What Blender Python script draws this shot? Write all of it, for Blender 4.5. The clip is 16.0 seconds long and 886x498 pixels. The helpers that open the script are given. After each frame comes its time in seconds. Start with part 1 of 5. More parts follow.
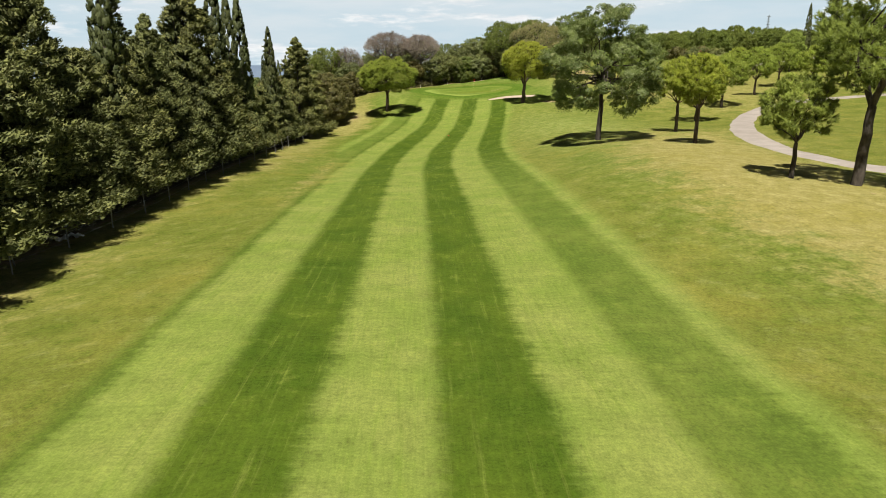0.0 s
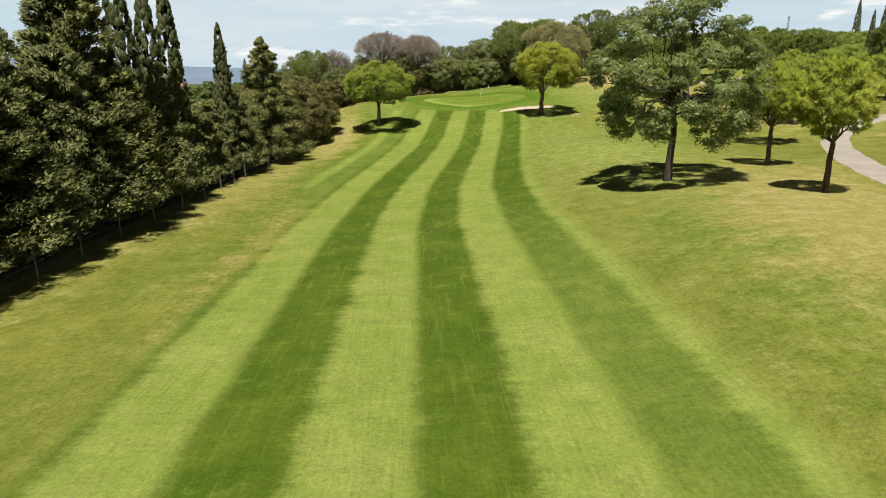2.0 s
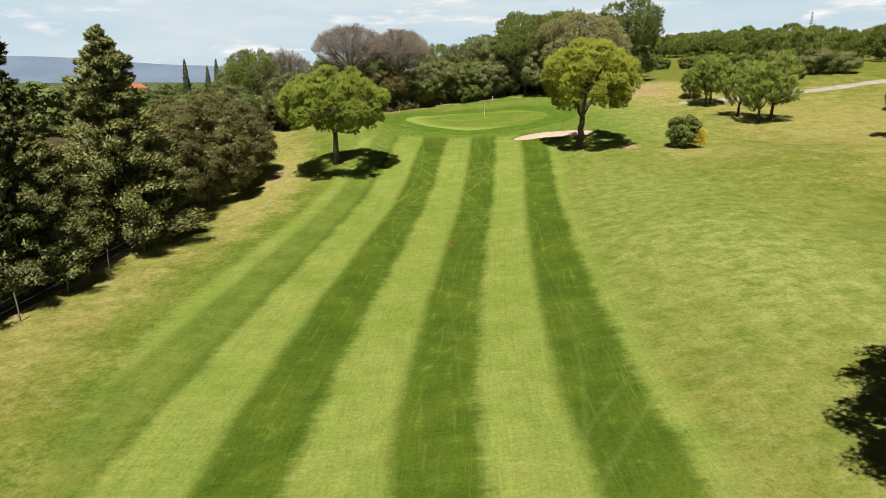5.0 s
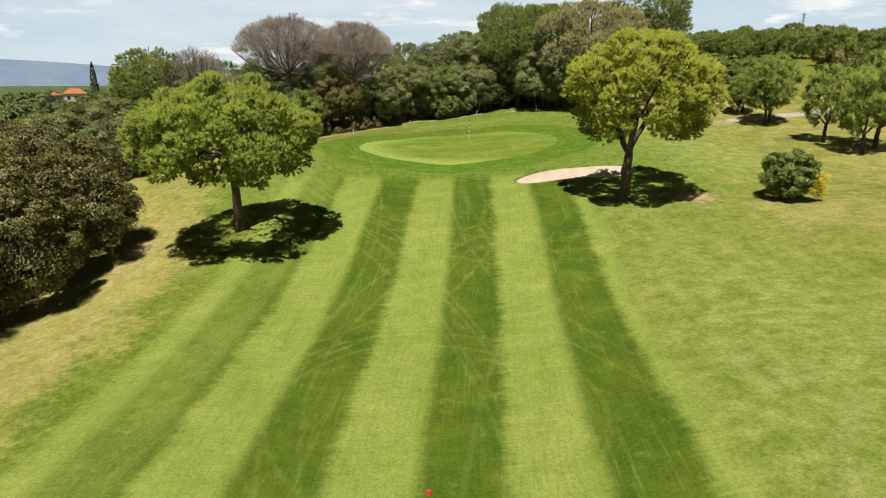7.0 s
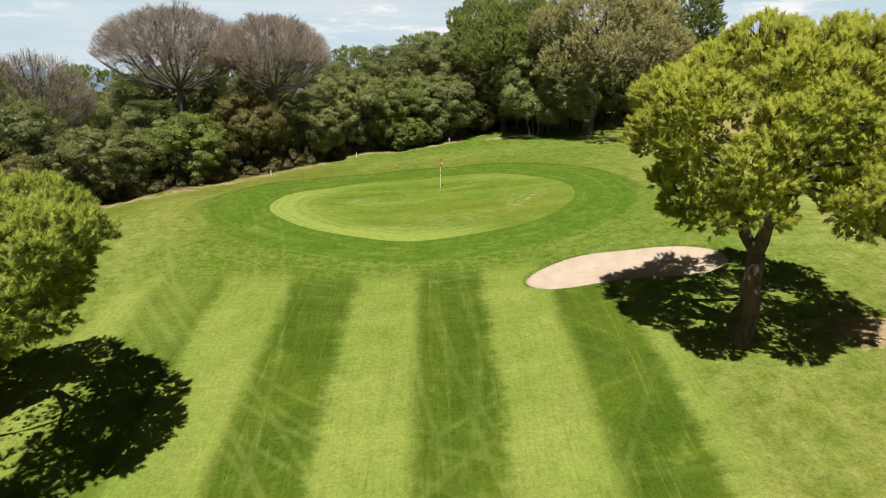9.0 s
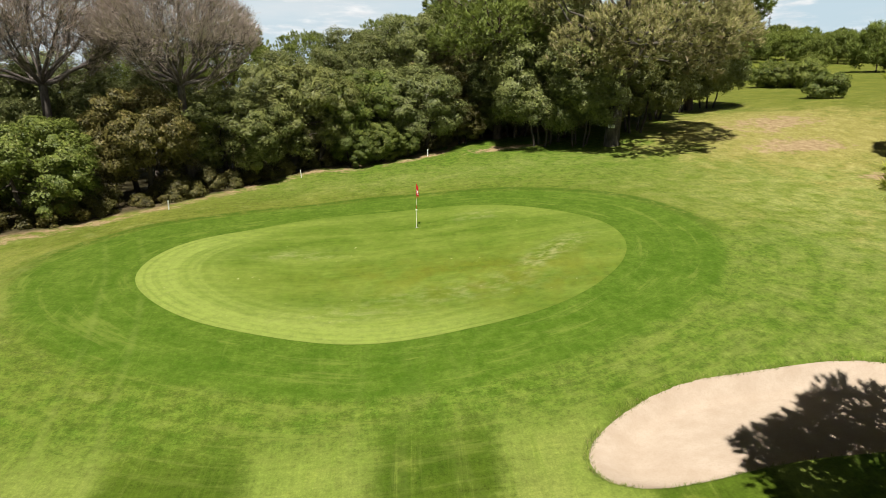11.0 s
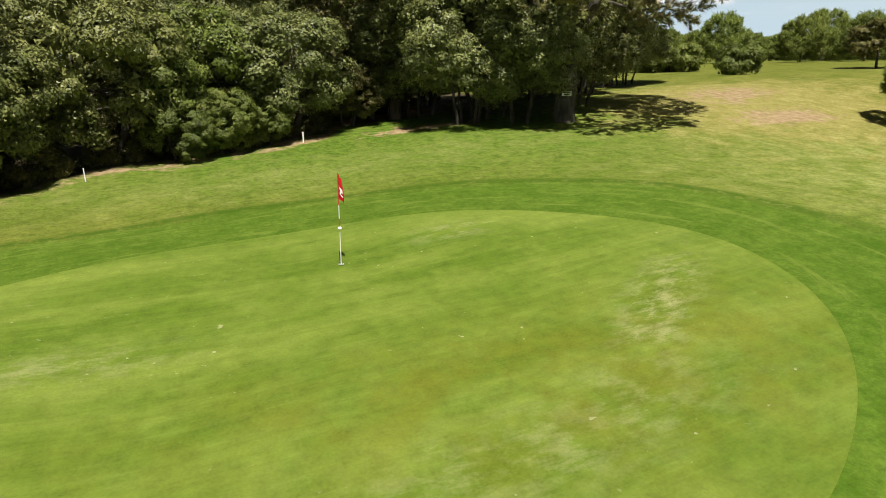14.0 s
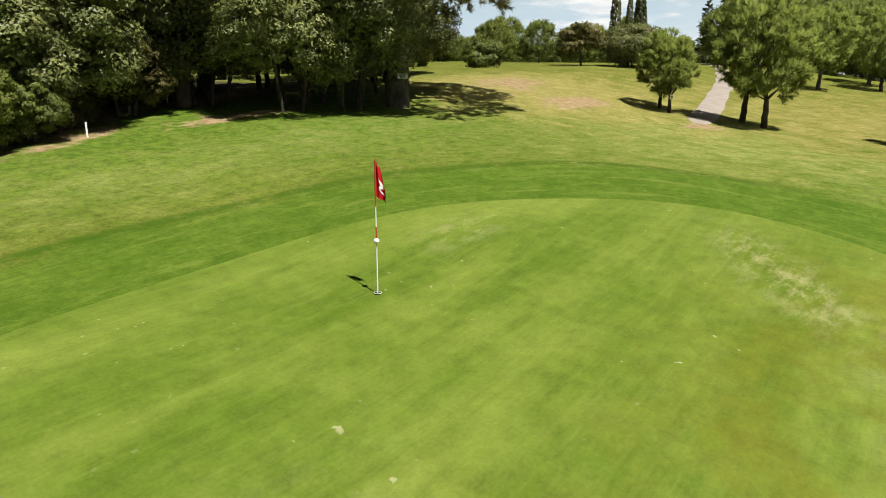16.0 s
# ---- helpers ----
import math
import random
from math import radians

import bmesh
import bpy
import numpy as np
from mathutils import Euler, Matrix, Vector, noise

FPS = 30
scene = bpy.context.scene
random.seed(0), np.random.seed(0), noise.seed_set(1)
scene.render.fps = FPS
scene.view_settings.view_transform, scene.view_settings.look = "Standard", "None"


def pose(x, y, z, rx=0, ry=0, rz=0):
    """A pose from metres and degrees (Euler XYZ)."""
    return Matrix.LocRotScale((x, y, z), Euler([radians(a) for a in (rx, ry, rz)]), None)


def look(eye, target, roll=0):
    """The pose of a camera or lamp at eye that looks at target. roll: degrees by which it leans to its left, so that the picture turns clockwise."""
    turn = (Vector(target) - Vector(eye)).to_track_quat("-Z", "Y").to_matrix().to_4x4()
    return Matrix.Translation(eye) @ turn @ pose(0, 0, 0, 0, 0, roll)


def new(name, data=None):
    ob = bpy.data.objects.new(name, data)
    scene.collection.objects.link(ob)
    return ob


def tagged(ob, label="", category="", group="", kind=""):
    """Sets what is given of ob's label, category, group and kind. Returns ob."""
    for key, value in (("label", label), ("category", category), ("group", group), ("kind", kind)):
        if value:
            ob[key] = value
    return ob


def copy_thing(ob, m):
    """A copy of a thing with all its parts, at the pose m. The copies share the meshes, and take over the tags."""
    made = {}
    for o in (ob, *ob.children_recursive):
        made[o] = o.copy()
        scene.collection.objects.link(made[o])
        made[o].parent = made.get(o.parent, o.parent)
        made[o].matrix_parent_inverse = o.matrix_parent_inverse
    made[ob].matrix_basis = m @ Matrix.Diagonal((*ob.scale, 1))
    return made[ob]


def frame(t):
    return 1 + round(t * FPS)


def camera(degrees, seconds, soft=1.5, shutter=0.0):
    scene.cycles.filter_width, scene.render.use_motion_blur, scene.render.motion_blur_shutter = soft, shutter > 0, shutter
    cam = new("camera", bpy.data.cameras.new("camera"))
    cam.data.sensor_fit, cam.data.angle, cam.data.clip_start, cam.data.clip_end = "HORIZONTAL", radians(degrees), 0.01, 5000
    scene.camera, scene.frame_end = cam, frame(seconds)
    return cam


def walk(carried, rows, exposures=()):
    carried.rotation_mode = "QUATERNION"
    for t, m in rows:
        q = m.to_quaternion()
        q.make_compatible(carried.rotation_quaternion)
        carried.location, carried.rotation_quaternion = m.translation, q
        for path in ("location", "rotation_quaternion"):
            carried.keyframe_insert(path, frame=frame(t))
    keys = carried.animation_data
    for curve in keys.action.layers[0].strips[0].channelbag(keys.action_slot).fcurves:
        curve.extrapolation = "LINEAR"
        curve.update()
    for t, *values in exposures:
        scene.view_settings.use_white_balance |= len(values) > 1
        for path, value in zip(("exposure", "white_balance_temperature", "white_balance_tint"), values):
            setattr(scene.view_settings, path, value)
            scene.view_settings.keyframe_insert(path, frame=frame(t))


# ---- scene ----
cam = camera(70.9, 16.0, 0.95)
PATH = [
    (0, (0.037, -0.053, 9.066), (0.036, 1.873, 8.527), -0.1),
    (0.5, (-0.028, 4.381, 9.168), (-0.029, 6.308, 8.632), -0.1),
    (1, (-0.033, 9.005, 9.364), (-0.036, 10.932, 8.828), -0.0),
    (1.5, (-0.108, 13.884, 9.53), (-0.112, 15.812, 8.998), -0.0),
    (2, (-0.149, 18.975, 9.771), (-0.153, 20.903, 9.24), -0.1),
    (2.5, (-0.186, 24.197, 10.028), (-0.191, 26.124, 9.495), -0.0),
    (3, (-0.239, 29.581, 10.264), (-0.242, 31.509, 9.73), -0.0),
    (3.5, (-0.299, 35.088, 10.518), (-0.296, 37.015, 9.983), 0.1),
    (4, (-0.404, 40.726, 10.826), (-0.393, 42.652, 10.287), 0.1),
    (6.5, (-0.006, 70.034, 11.623), (0.085, 71.961, 11.096), -0.0),
    (7, (0.306, 76.245, 11.846), (0.425, 78.171, 11.319), 0.0),
    (7.5, (0.708, 82.31, 12.179), (0.855, 84.235, 11.656), 0.0),
    (8, (1.12, 87.838, 12.399), (1.295, 89.762, 11.881), 0.1),
    (8.5, (1.523, 92.768, 12.641), (1.728, 94.691, 12.128), 0.1),
    (9, (2.04, 97.03, 12.681), (2.266, 98.95, 12.171), 0.0),
    (11.5, (3.989, 113.83, 11.873), (4.332, 115.736, 11.372), 0.0),
    (12, (4.301, 116.642, 11.462), (4.71, 118.536, 10.967), -0.1),
    (12.5, (4.447, 119.123, 10.99), (4.944, 120.998, 10.5), -0.0),
    (13, (4.368, 121.312, 10.497), (4.954, 123.161, 10.011), 0.0),
    (13.5, (3.909, 123.134, 10.065), (4.588, 124.952, 9.581), -0.1),
    (14, (3.19, 124.846, 9.719), (4.002, 126.609, 9.239), -0.1),
    (14.5, (2.453, 126.465, 9.441), (3.435, 128.14, 8.963), -0.1),
    (15, (1.652, 128.096, 9.185), (2.813, 129.653, 8.709), 0.1),
    (15.5, (0.853, 129.816, 9.046), (2.222, 131.194, 8.571), 0.1),
    (16, (0.11, 131.619, 9.005), (1.669, 132.777, 8.526), 0.1),
]
walk(cam, [(t, look(eye, target, roll)) for t, eye, target, roll in PATH])
scene.view_settings.exposure = 0.6

# ---- light ----
SUN_ELEV, SUN_AZ = radians(65.8), (-0.22, -0.9755)          # towards the sun, on the ground plan
sun_dir = Vector((SUN_AZ[0] * math.cos(SUN_ELEV), SUN_AZ[1] * math.cos(SUN_ELEV), math.sin(SUN_ELEV)))
sun = new("sun", bpy.data.lights.new("sun", "SUN"))
sun.data.energy, sun.data.angle, sun.data.color = 5.0, radians(0.53), (1.0, 0.955, 0.88)
sun.matrix_world = look(sun_dir * 100, (0, 0, 0))

world = bpy.data.worlds.new("sky")
scene.world = world
world.use_nodes = True
wt = world.node_tree
wt.nodes.clear()


class Nodes:
    """Short hand for building node trees."""

    def __init__(self, tree):
        self.t = tree

    def put(self, kind, values=(), **settings):
        n = self.t.nodes.new(kind)
        for k, v in settings.items():
            setattr(n, k, v)
        for socket, v in dict(values).items():
            self.link(v, n.inputs[socket])
        return n

    def link(self, v, socket):
        if isinstance(v, bpy.types.NodeSocket):
            self.t.links.new(v, socket)
        elif isinstance(v, (tuple, list)) and len(v) == 3 and socket.type == "RGBA":
            socket.default_value = (*v, 1.0)
        else:
            socket.default_value = v

    def math(self, op, a, b=0.0, c=0.0):
        return self.put("ShaderNodeMath", {0: a, 1: b, 2: c}, operation=op).outputs[0]

    def step(self, v, lo, hi, a=0.0, b=1.0):
        return self.put("ShaderNodeMapRange", {"Value": v, "From Min": lo, "From Max": hi, "To Min": a, "To Max": b},
                        interpolation_type="SMOOTHSTEP").outputs[0]

    def mix(self, f, a, b, blend="MIX"):
        n = self.put("ShaderNodeMix", data_type="RGBA", blend_type=blend)
        self.link(f, n.inputs[0]), self.link(a, n.inputs[6]), self.link(b, n.inputs[7])
        return n.outputs[2]

    def noise(self, vec, scale, detail=3.0, rough=0.55):
        return self.put("ShaderNodeTexNoise", {"Vector": vec, "Scale": scale, "Detail": detail, "Roughness": rough}).outputs[0]

    def mapped(self, vec, scale=(1, 1, 1), turn=(0, 0, 0)):
        return self.put("ShaderNodeMapping", {"Vector": vec, "Scale": scale, "Rotation": turn}).outputs[0]

    def attr(self, name):
        return self.put("ShaderNodeAttribute", attribute_name=name).outputs["Fac"]

    def where(self):
        return self.put("ShaderNodeNewGeometry").outputs["Position"]

    def bump(self, h, strength, dist):
        return self.put("ShaderNodeBump", {"Height": h, "Strength": strength, "Distance": dist}).outputs[0]


w = Nodes(wt)
sky = w.put("ShaderNodeTexSky", sky_type="NISHITA", sun_disc=False, sun_elevation=SUN_ELEV,
            sun_rotation=math.atan2(SUN_AZ[0], SUN_AZ[1]), altitude=100.0, air_density=1.0, dust_density=1.6, ozone_density=1.0)
ray = w.put("ShaderNodeTexCoord").outputs["Generated"]
height = w.put("ShaderNodeSeparateXYZ", {0: ray}).outputs[2]
haze = w.step(height, 0.34, 0.10, 0.0, 0.95)
veil = w.step(w.noise(w.mapped(ray, (1.0, 1.0, 6.0)), 2.2, 6.0, 0.6), 0.38, 0.72)
pale = w.mix(veil, (20.5, 25.6, 28.5), (26.5, 28.8, 30.0))
lit = w.mix(haze, w.mix(0.85, sky.outputs[0], (0.0, 0.0, 0.0)), pale)
puffs = w.noise(w.mapped(ray, (2.6, 2.6, 13.0)), 2.4, 8.0, 0.6)
cover = w.math("MULTIPLY", w.step(puffs, 0.52, 0.66, 0.0, 0.9), w.step(height, 0.5, 0.2))
grey = w.step(w.noise(w.mapped(ray, (2.6, 2.6, 20.0)), 5.0, 4.0, 0.6), 0.35, 0.65)
lit = w.mix(cover, lit, w.mix(grey, (28.5, 29.0, 29.5), (36.0, 35.5, 34.8)))
out = w.put("ShaderNodeOutputWorld")
back = w.put("ShaderNodeBackground", {"Color": lit, "Strength": 0.0191})
wt.links.new(back.outputs[0], out.inputs[0])

# ---- materials ----


def material(name):
    m = bpy.data.materials.new(name)
    m.use_nodes = True
    m.node_tree.nodes.clear()
    return m, Nodes(m.node_tree)


def finish(g, color, rough=0.8, normal=None, metal=0.0, spec=0.3, translucent=None, amount=0.3):
    values = {"Base Color": color, "Roughness": rough, "Metallic": metal, "Specular IOR Level": spec}
    if normal is not None:
        values["Normal"] = normal
    shader = g.put("ShaderNodeBsdfPrincipled", values).outputs[0]
    if translucent is not None:
        thin = g.put("ShaderNodeBsdfTranslucent", {"Color": translucent}).outputs[0]
        blend = g.put("ShaderNodeMixShader", {0: amount})
        g.link(shader, blend.inputs[1]), g.link(thin, blend.inputs[2])
        shader = blend.outputs[0]
    g.link(shader, g.put("ShaderNodeOutputMaterial").inputs[0])


def leaf_material(name, dark, light, odd=None, odd_share=0.06, amount=0.3, rough=0.55):
    """Foliage: each leaf its own shade, patches over the crown, light through the blade."""
    m, g = material(name)
    island = g.put("ShaderNodeNewGeometry").outputs["Random Per Island"]
    patch = g.noise(g.where(), 1.6, 3.0, 0.6)
    own = g.put("ShaderNodeObjectInfo").outputs["Random"]
    f = g.math("ADD", g.math("MULTIPLY", island, 0.45), g.math("MULTIPLY", g.step(patch, 0.33, 0.67), 0.55))
    c = g.mix(f, dark, light)
    if odd:
        c = g.mix(g.math("GREATER_THAN", island, 1.0 - odd_share), c, odd)
    c = g.mix(g.math("MULTIPLY", g.math("POWER", own, 2.0), 0.45), c, g.mix(1.0, c, (1.25, 1.08, 0.85), "MULTIPLY"))
    tint = g.step(g.math("FRACT", g.math("MULTIPLY", own, 7.3)), 0.0, 1.0, 0.88, 1.12)
    c = g.mix(1.0, c, g.put("ShaderNodeCombineColor", {0: tint, 1: tint, 2: tint}).outputs[0], "MULTIPLY")
    finish(g, c, rough, spec=0.25, translucent=g.mix(0.5, c, light), amount=amount)
    return m


def bark_material(name, a, b, scale=6.0):
    m, g = material(name)
    p = g.where()
    ridges = g.noise(g.mapped(p, (1, 1, 0.25)), scale, 5.0, 0.65)
    c = g.mix(g.step(ridges, 0.3, 0.7), a, b)
    c = g.mix(g.math("MULTIPLY", g.step(g.noise(p, 1.1, 3.0), 0.45, 0.7), 0.4), c, tuple(v * 1.5 for v in b))
    finish(g, c, 0.9, g.bump(ridges, 0.8, 0.04), spec=0.15)
    return m


def plain_material(name, color, rough=0.5, metal=0.0, dirt=0.25, scale=8.0, spec=0.4):
    m, g = material(name)
    p = g.where()
    n = g.noise(p, scale, 4.0, 0.6)
    c = g.mix(g.math("MULTIPLY", g.step(n, 0.4, 0.75), dirt), color, tuple(v * 0.55 for v in color))
    finish(g, c, g.step(n, 0.2, 0.8, rough * 0.85, min(1.0, rough * 1.2)), g.bump(n, 0.15, 0.004), metal, spec)
    return m


NEEDLE_BRIGHT = leaf_material("pine needles bright", (0.20, 0.245, 0.03), (0.62, 0.65, 0.10), (0.5, 0.42, 0.12), 0.04, 0.5)
NEEDLE_GREEN = leaf_material("pine needles green", (0.145, 0.205, 0.034), (0.42, 0.50, 0.085), (0.4, 0.36, 0.11), 0.04, 0.48)
NEEDLE_DOME = leaf_material("old pine needles", (0.072, 0.105, 0.02), (0.235, 0.285, 0.058), None, 0, 0.28)
BLADE = leaf_material("long grass blades", (0.0594, 0.106, 0.0099), (0.185, 0.224, 0.0396), (0.277, 0.251, 0.0924), 0.15, 0.35)
NEEDLE_YELLOW = leaf_material("pine needles yellow green", (0.17, 0.22, 0.025), (0.40, 0.45, 0.06), (0.363, 0.343, 0.0792), 0.08, 0.42)
NEEDLE_DARK = leaf_material("pine needles dark", (0.115, 0.16, 0.03), (0.35, 0.42, 0.09), None, 0, 0.42)
NEEDLE_GREY = leaf_material("pine needles grey green", (0.135, 0.15, 0.058), (0.37, 0.37, 0.15), (0.36, 0.30, 0.22), 0.18, 0.32)
CEDAR = leaf_material("conifer sprays", (0.04, 0.052, 0.018), (0.23, 0.248, 0.078), (0.28, 0.28, 0.1), 0.05, 0.2, 0.65)
CYPRESS = leaf_material("cypress sprays", (0.0363, 0.0488, 0.0172), (0.106, 0.122, 0.0396), None, 0, 0.2, 0.65)
OAK_LEAF = leaf_material("oak leaves", (0.068, 0.104, 0.025), (0.235, 0.288, 0.082), (0.38, 0.40, 0.2), 0.08, 0.35, 0.45)
HOLM_LEAF = leaf_material("holm oak leaves", (0.056, 0.074, 0.022), (0.235, 0.258, 0.082), (0.27, 0.28, 0.12), 0.05, 0.15, 0.45)
OLIVE_LEAF = leaf_material("brownish shrub leaves", (0.046, 0.046, 0.0135), (0.165, 0.152, 0.041), (0.24, 0.2, 0.085), 0.08, 0.15, 0.5)
LIME_LEAF = leaf_material("light shrub leaves", (0.055, 0.082, 0.0132), (0.185, 0.225, 0.045), (0.26, 0.27, 0.08), 0.06, 0.2, 0.5)
FAR_LEAF = leaf_material("distant leaves", (0.07, 0.10, 0.03), (0.175, 0.215, 0.065), None, 0, 0.25, 0.8)
FLOWER = leaf_material("yellow broom flowers", (0.363, 0.277, 0.0066), (0.528, 0.436, 0.0132), None, 0, 0.3, 0.6)
PINK = leaf_material("pink oleander flowers", (0.264, 0.0792, 0.066), (0.363, 0.165, 0.132), None, 0, 0.3, 0.6)
PINE_BARK = bark_material("pine bark", (0.0396, 0.0297, 0.0231), (0.112, 0.0825, 0.0627))
DARK_BARK = bark_material("dark bark", (0.0264, 0.0218, 0.0178), (0.0792, 0.066, 0.0528))
GREY_BARK = bark_material("grey bark", (0.0429, 0.0383, 0.0317), (0.106, 0.0937, 0.0792))
DEAD_WOOD = bark_material("dead grey wood", (0.0726, 0.0607, 0.0515), (0.165, 0.142, 0.125), 10.0)
DEAD_TWIG = leaf_material("dead twigs", (0.23, 0.185, 0.155), (0.46, 0.38, 0.335), (0.26, 0.24, 0.13), 0.12, 0.22, 0.9)
WHITE = plain_material("white paint", (0.8, 0.8, 0.77), 0.45, dirt=0.12)
RED = plain_material("red paint", (0.42, 0.03, 0.025), 0.45, dirt=0.15)
CLOTH = plain_material("red flag cloth", (0.5, 0.012, 0.02), 0.8, dirt=0.2, spec=0.1)
CLOTH_WHITE = plain_material("white print", (0.8, 0.78, 0.76), 0.8, dirt=0.05, spec=0.1)
BLACK = plain_material("black for print and hole shade", (0.02, 0.02, 0.02), 0.6)
STEEL = plain_material("galvanised steel", (0.277, 0.277, 0.264), 0.45, 0.7, 0.3)
POST = plain_material("weathered grey post", (0.198, 0.191, 0.178), 0.8, 0, 0.4)
TILE = plain_material("orange roof tiles", (0.33, 0.112, 0.0462), 0.8, 0, 0.4, 1.5)
RENDER = plain_material("cream house wall", (0.462, 0.409, 0.33), 0.85, 0, 0.2, 1.0)
GLASS = plain_material("dark window glass", (0.0198, 0.0231, 0.0264), 0.1, 0, 0.1)

# ---- terrain ----
COLS = np.array([-45, -20, -8, 4, 16, 30, 60, 100.0])
LINES = np.array([-40, 15, 40, 65, 88, 104, 116, 127, 140, 154, 180, 260.0])
HEIGHTS = np.array([
    (0.43, 1.38, 1.78, 2.43, 3.29, 3.29, 2.93, 4.99),
    (0.5, 0.62, 1.73, 1.56, 1.66, 2.54, 4, 5.01),
    (0.4, 0.54, 1.09, 1.4, 3.39, 2.74, 3.98, 4.99),
    (-0.12, 0.63, 0.26, 1.09, 2.9, 3.29, 4.02, 5.05),
    (-0.9, 0.08, 0.52, 0.65, 3.02, 3.09, 4.83, 5.63),
    (-1.13, 0.49, 1.21, 1.3, 2.76, 5.11, 5.7, 6.38),
    (-0.65, 1.81, 3.13, 3.56, 4.43, 4.79, 6.3, 7.48),
    (0.28, 3.72, 5.33, 4.94, 5.81, 6.11, 7.06, 9.28),
    (1.42, 4.96, 6.19, 6.21, 7.22, 7.48, 8.53, 11.77),
    (2.12, 5.54, 6.58, 7.52, 8.54, 9.81, 11.64, 13.36),
    (2.04, 6.9, 8.86, 9.82, 9.69, 10.48, 12.47, 14.48),
    (2, 6.01, 7.86, 9.69, 11.5, 13.35, 16.25, 17.38),
])


def weights(v, knots):
    v = np.clip(v, knots[0], knots[-1])
    i = np.clip(np.searchsorted(knots, v, side="right") - 1, 0, len(knots) - 2)
    h = knots[i + 1] - knots[i]
    s = (v - knots[i]) / h
    out, r = np.zeros((len(v), len(knots))), np.arange(len(v))
    np.add.at(out, (r, i), 2 * s**3 - 3 * s**2 + 1)
    np.add.at(out, (r, i + 1), 3 * s**2 - 2 * s**3)
    for j, hh in ((i, s**3 - 2 * s**2 + s), (i + 1, s**3 - s**2)):
        lo, hi = np.maximum(j - 1, 0), np.minimum(j + 1, len(knots) - 1)
        d = h / (knots[hi] - knots[lo])
        np.add.at(out, (r, hi), hh * d)
        np.add.at(out, (r, lo), -hh * d)
    return out


def smooth(v, lo, hi):
    s = np.clip((v - lo) / (hi - lo), 0, 1)
    return s * s * (3 - 2 * s)


def lawn(x, y):
    """The ground's height, without the bunker's hollow."""
    x, y = np.atleast_1d(np.asarray(x, float)), np.atleast_1d(np.asarray(y, float))
    z = np.einsum("ni,nj,ij->n", weights(y, LINES), weights(x, COLS), HEIGHTS)
    z = z - 16 * smooth(-x, 60, 700) - 6 * smooth(y, 420, 1500) - 10 * smooth(x, 300, 1500) + 7 * smooth(y, 215, 320) * smooth(x, 50, 130)
    return z + 0.05 * np.sin(x * 0.9 + 1.3 * np.sin(y * 0.31)) * np.sin(y * 0.55 + 0.7)


def ground_at(x, y):
    return float(lawn(x, y)[0])


def bunker_rho(x, y):
    """1 on the sand's edge, less within."""
    yc = 122.15 + 0.07 * (x - 13.2) + 0.12 * np.sin((x - 9.0) * 0.75)
    half = 1.5 + 0.1 * np.sin((x - 7.0) * 0.8) + 0.5 * smooth(x, 9.0, 12.5) * smooth(y - yc, 0.0, 0.6)
    return np.sqrt(np.abs((x - 13.25) / 4.85) ** 2.4 + np.abs((y - yc) / half) ** 2.2)


def green_rho(x, y):
    """1 on the green's edge, less within."""
    dx, dy = (x - 5.4) / 9.0, (y - 134.5) / 6.3
    d = np.arctan2(dy, dx)
    return np.hypot(dx, dy) / (1.01 - 0.004 * np.cos(d) - 0.074 * np.sin(d) + 0.002 * np.cos(2 * d) + 0.018 * np.sin(2 * d))


def stripe_line(y):
    """Where the middle dark mowing stripe runs."""
    return np.interp(y, (-10, 11, 22, 32, 43, 51, 58, 71, 81, 96, 110, 124, 140), (1.9, 1.3, 0.95, 0.5, 0.1, -0.22, -0.5, -0.2, 0.65, 2.35, 4.1, 5.5, 6.5))


def blob(x, y, cx, cy, rx, ry):
    return np.exp(-(((x - cx) / rx) ** 2) - ((y - cy) / ry) ** 2)


def sheet(name, xs, ys, z, mat):
    """A grid of quads over xs and ys; z(x, y)."""
    gx, gy = np.meshgrid(xs, ys)
    x, y = gx.ravel(), gy.ravel()
    zz = z(x, y)
    n, k = len(xs), len(ys)
    a = (np.arange(k - 1)[:, None] * n + np.arange(n - 1)).ravel()
    return mesh_of(name, np.stack([x, y, zz], 1), np.stack([a, a + 1, a + n + 1, a + n], 1), mat, True)


def mesh_of(name, verts, faces, mat, smooth_faces=False, normals=None):
    """One mesh from arrays of corners and of faces of equal length."""
    me = bpy.data.meshes.new(name)
    verts, faces = np.asarray(verts, np.float32), np.asarray(faces, np.int32)
    me.vertices.add(len(verts))
    me.vertices.foreach_set("co", verts.ravel())
    me.loops.add(faces.size)
    me.loops.foreach_set("vertex_index", faces.ravel())
    me.polygons.add(len(faces))
    me.polygons.foreach_set("loop_start", np.arange(0, faces.size, faces.shape[1], dtype=np.int32))
    if smooth_faces:
        me.polygons.foreach_set("use_smooth", np.ones(len(faces), bool))
    me.materials.append(mat)
    me.update(calc_edges=True)
    me.validate()
    if normals is not None:
        me.polygons.foreach_set("use_smooth", np.ones(len(me.polygons), bool))
        me.normals_split_custom_set_from_vertices(np.asarray(normals, np.float32).tolist())
    return me


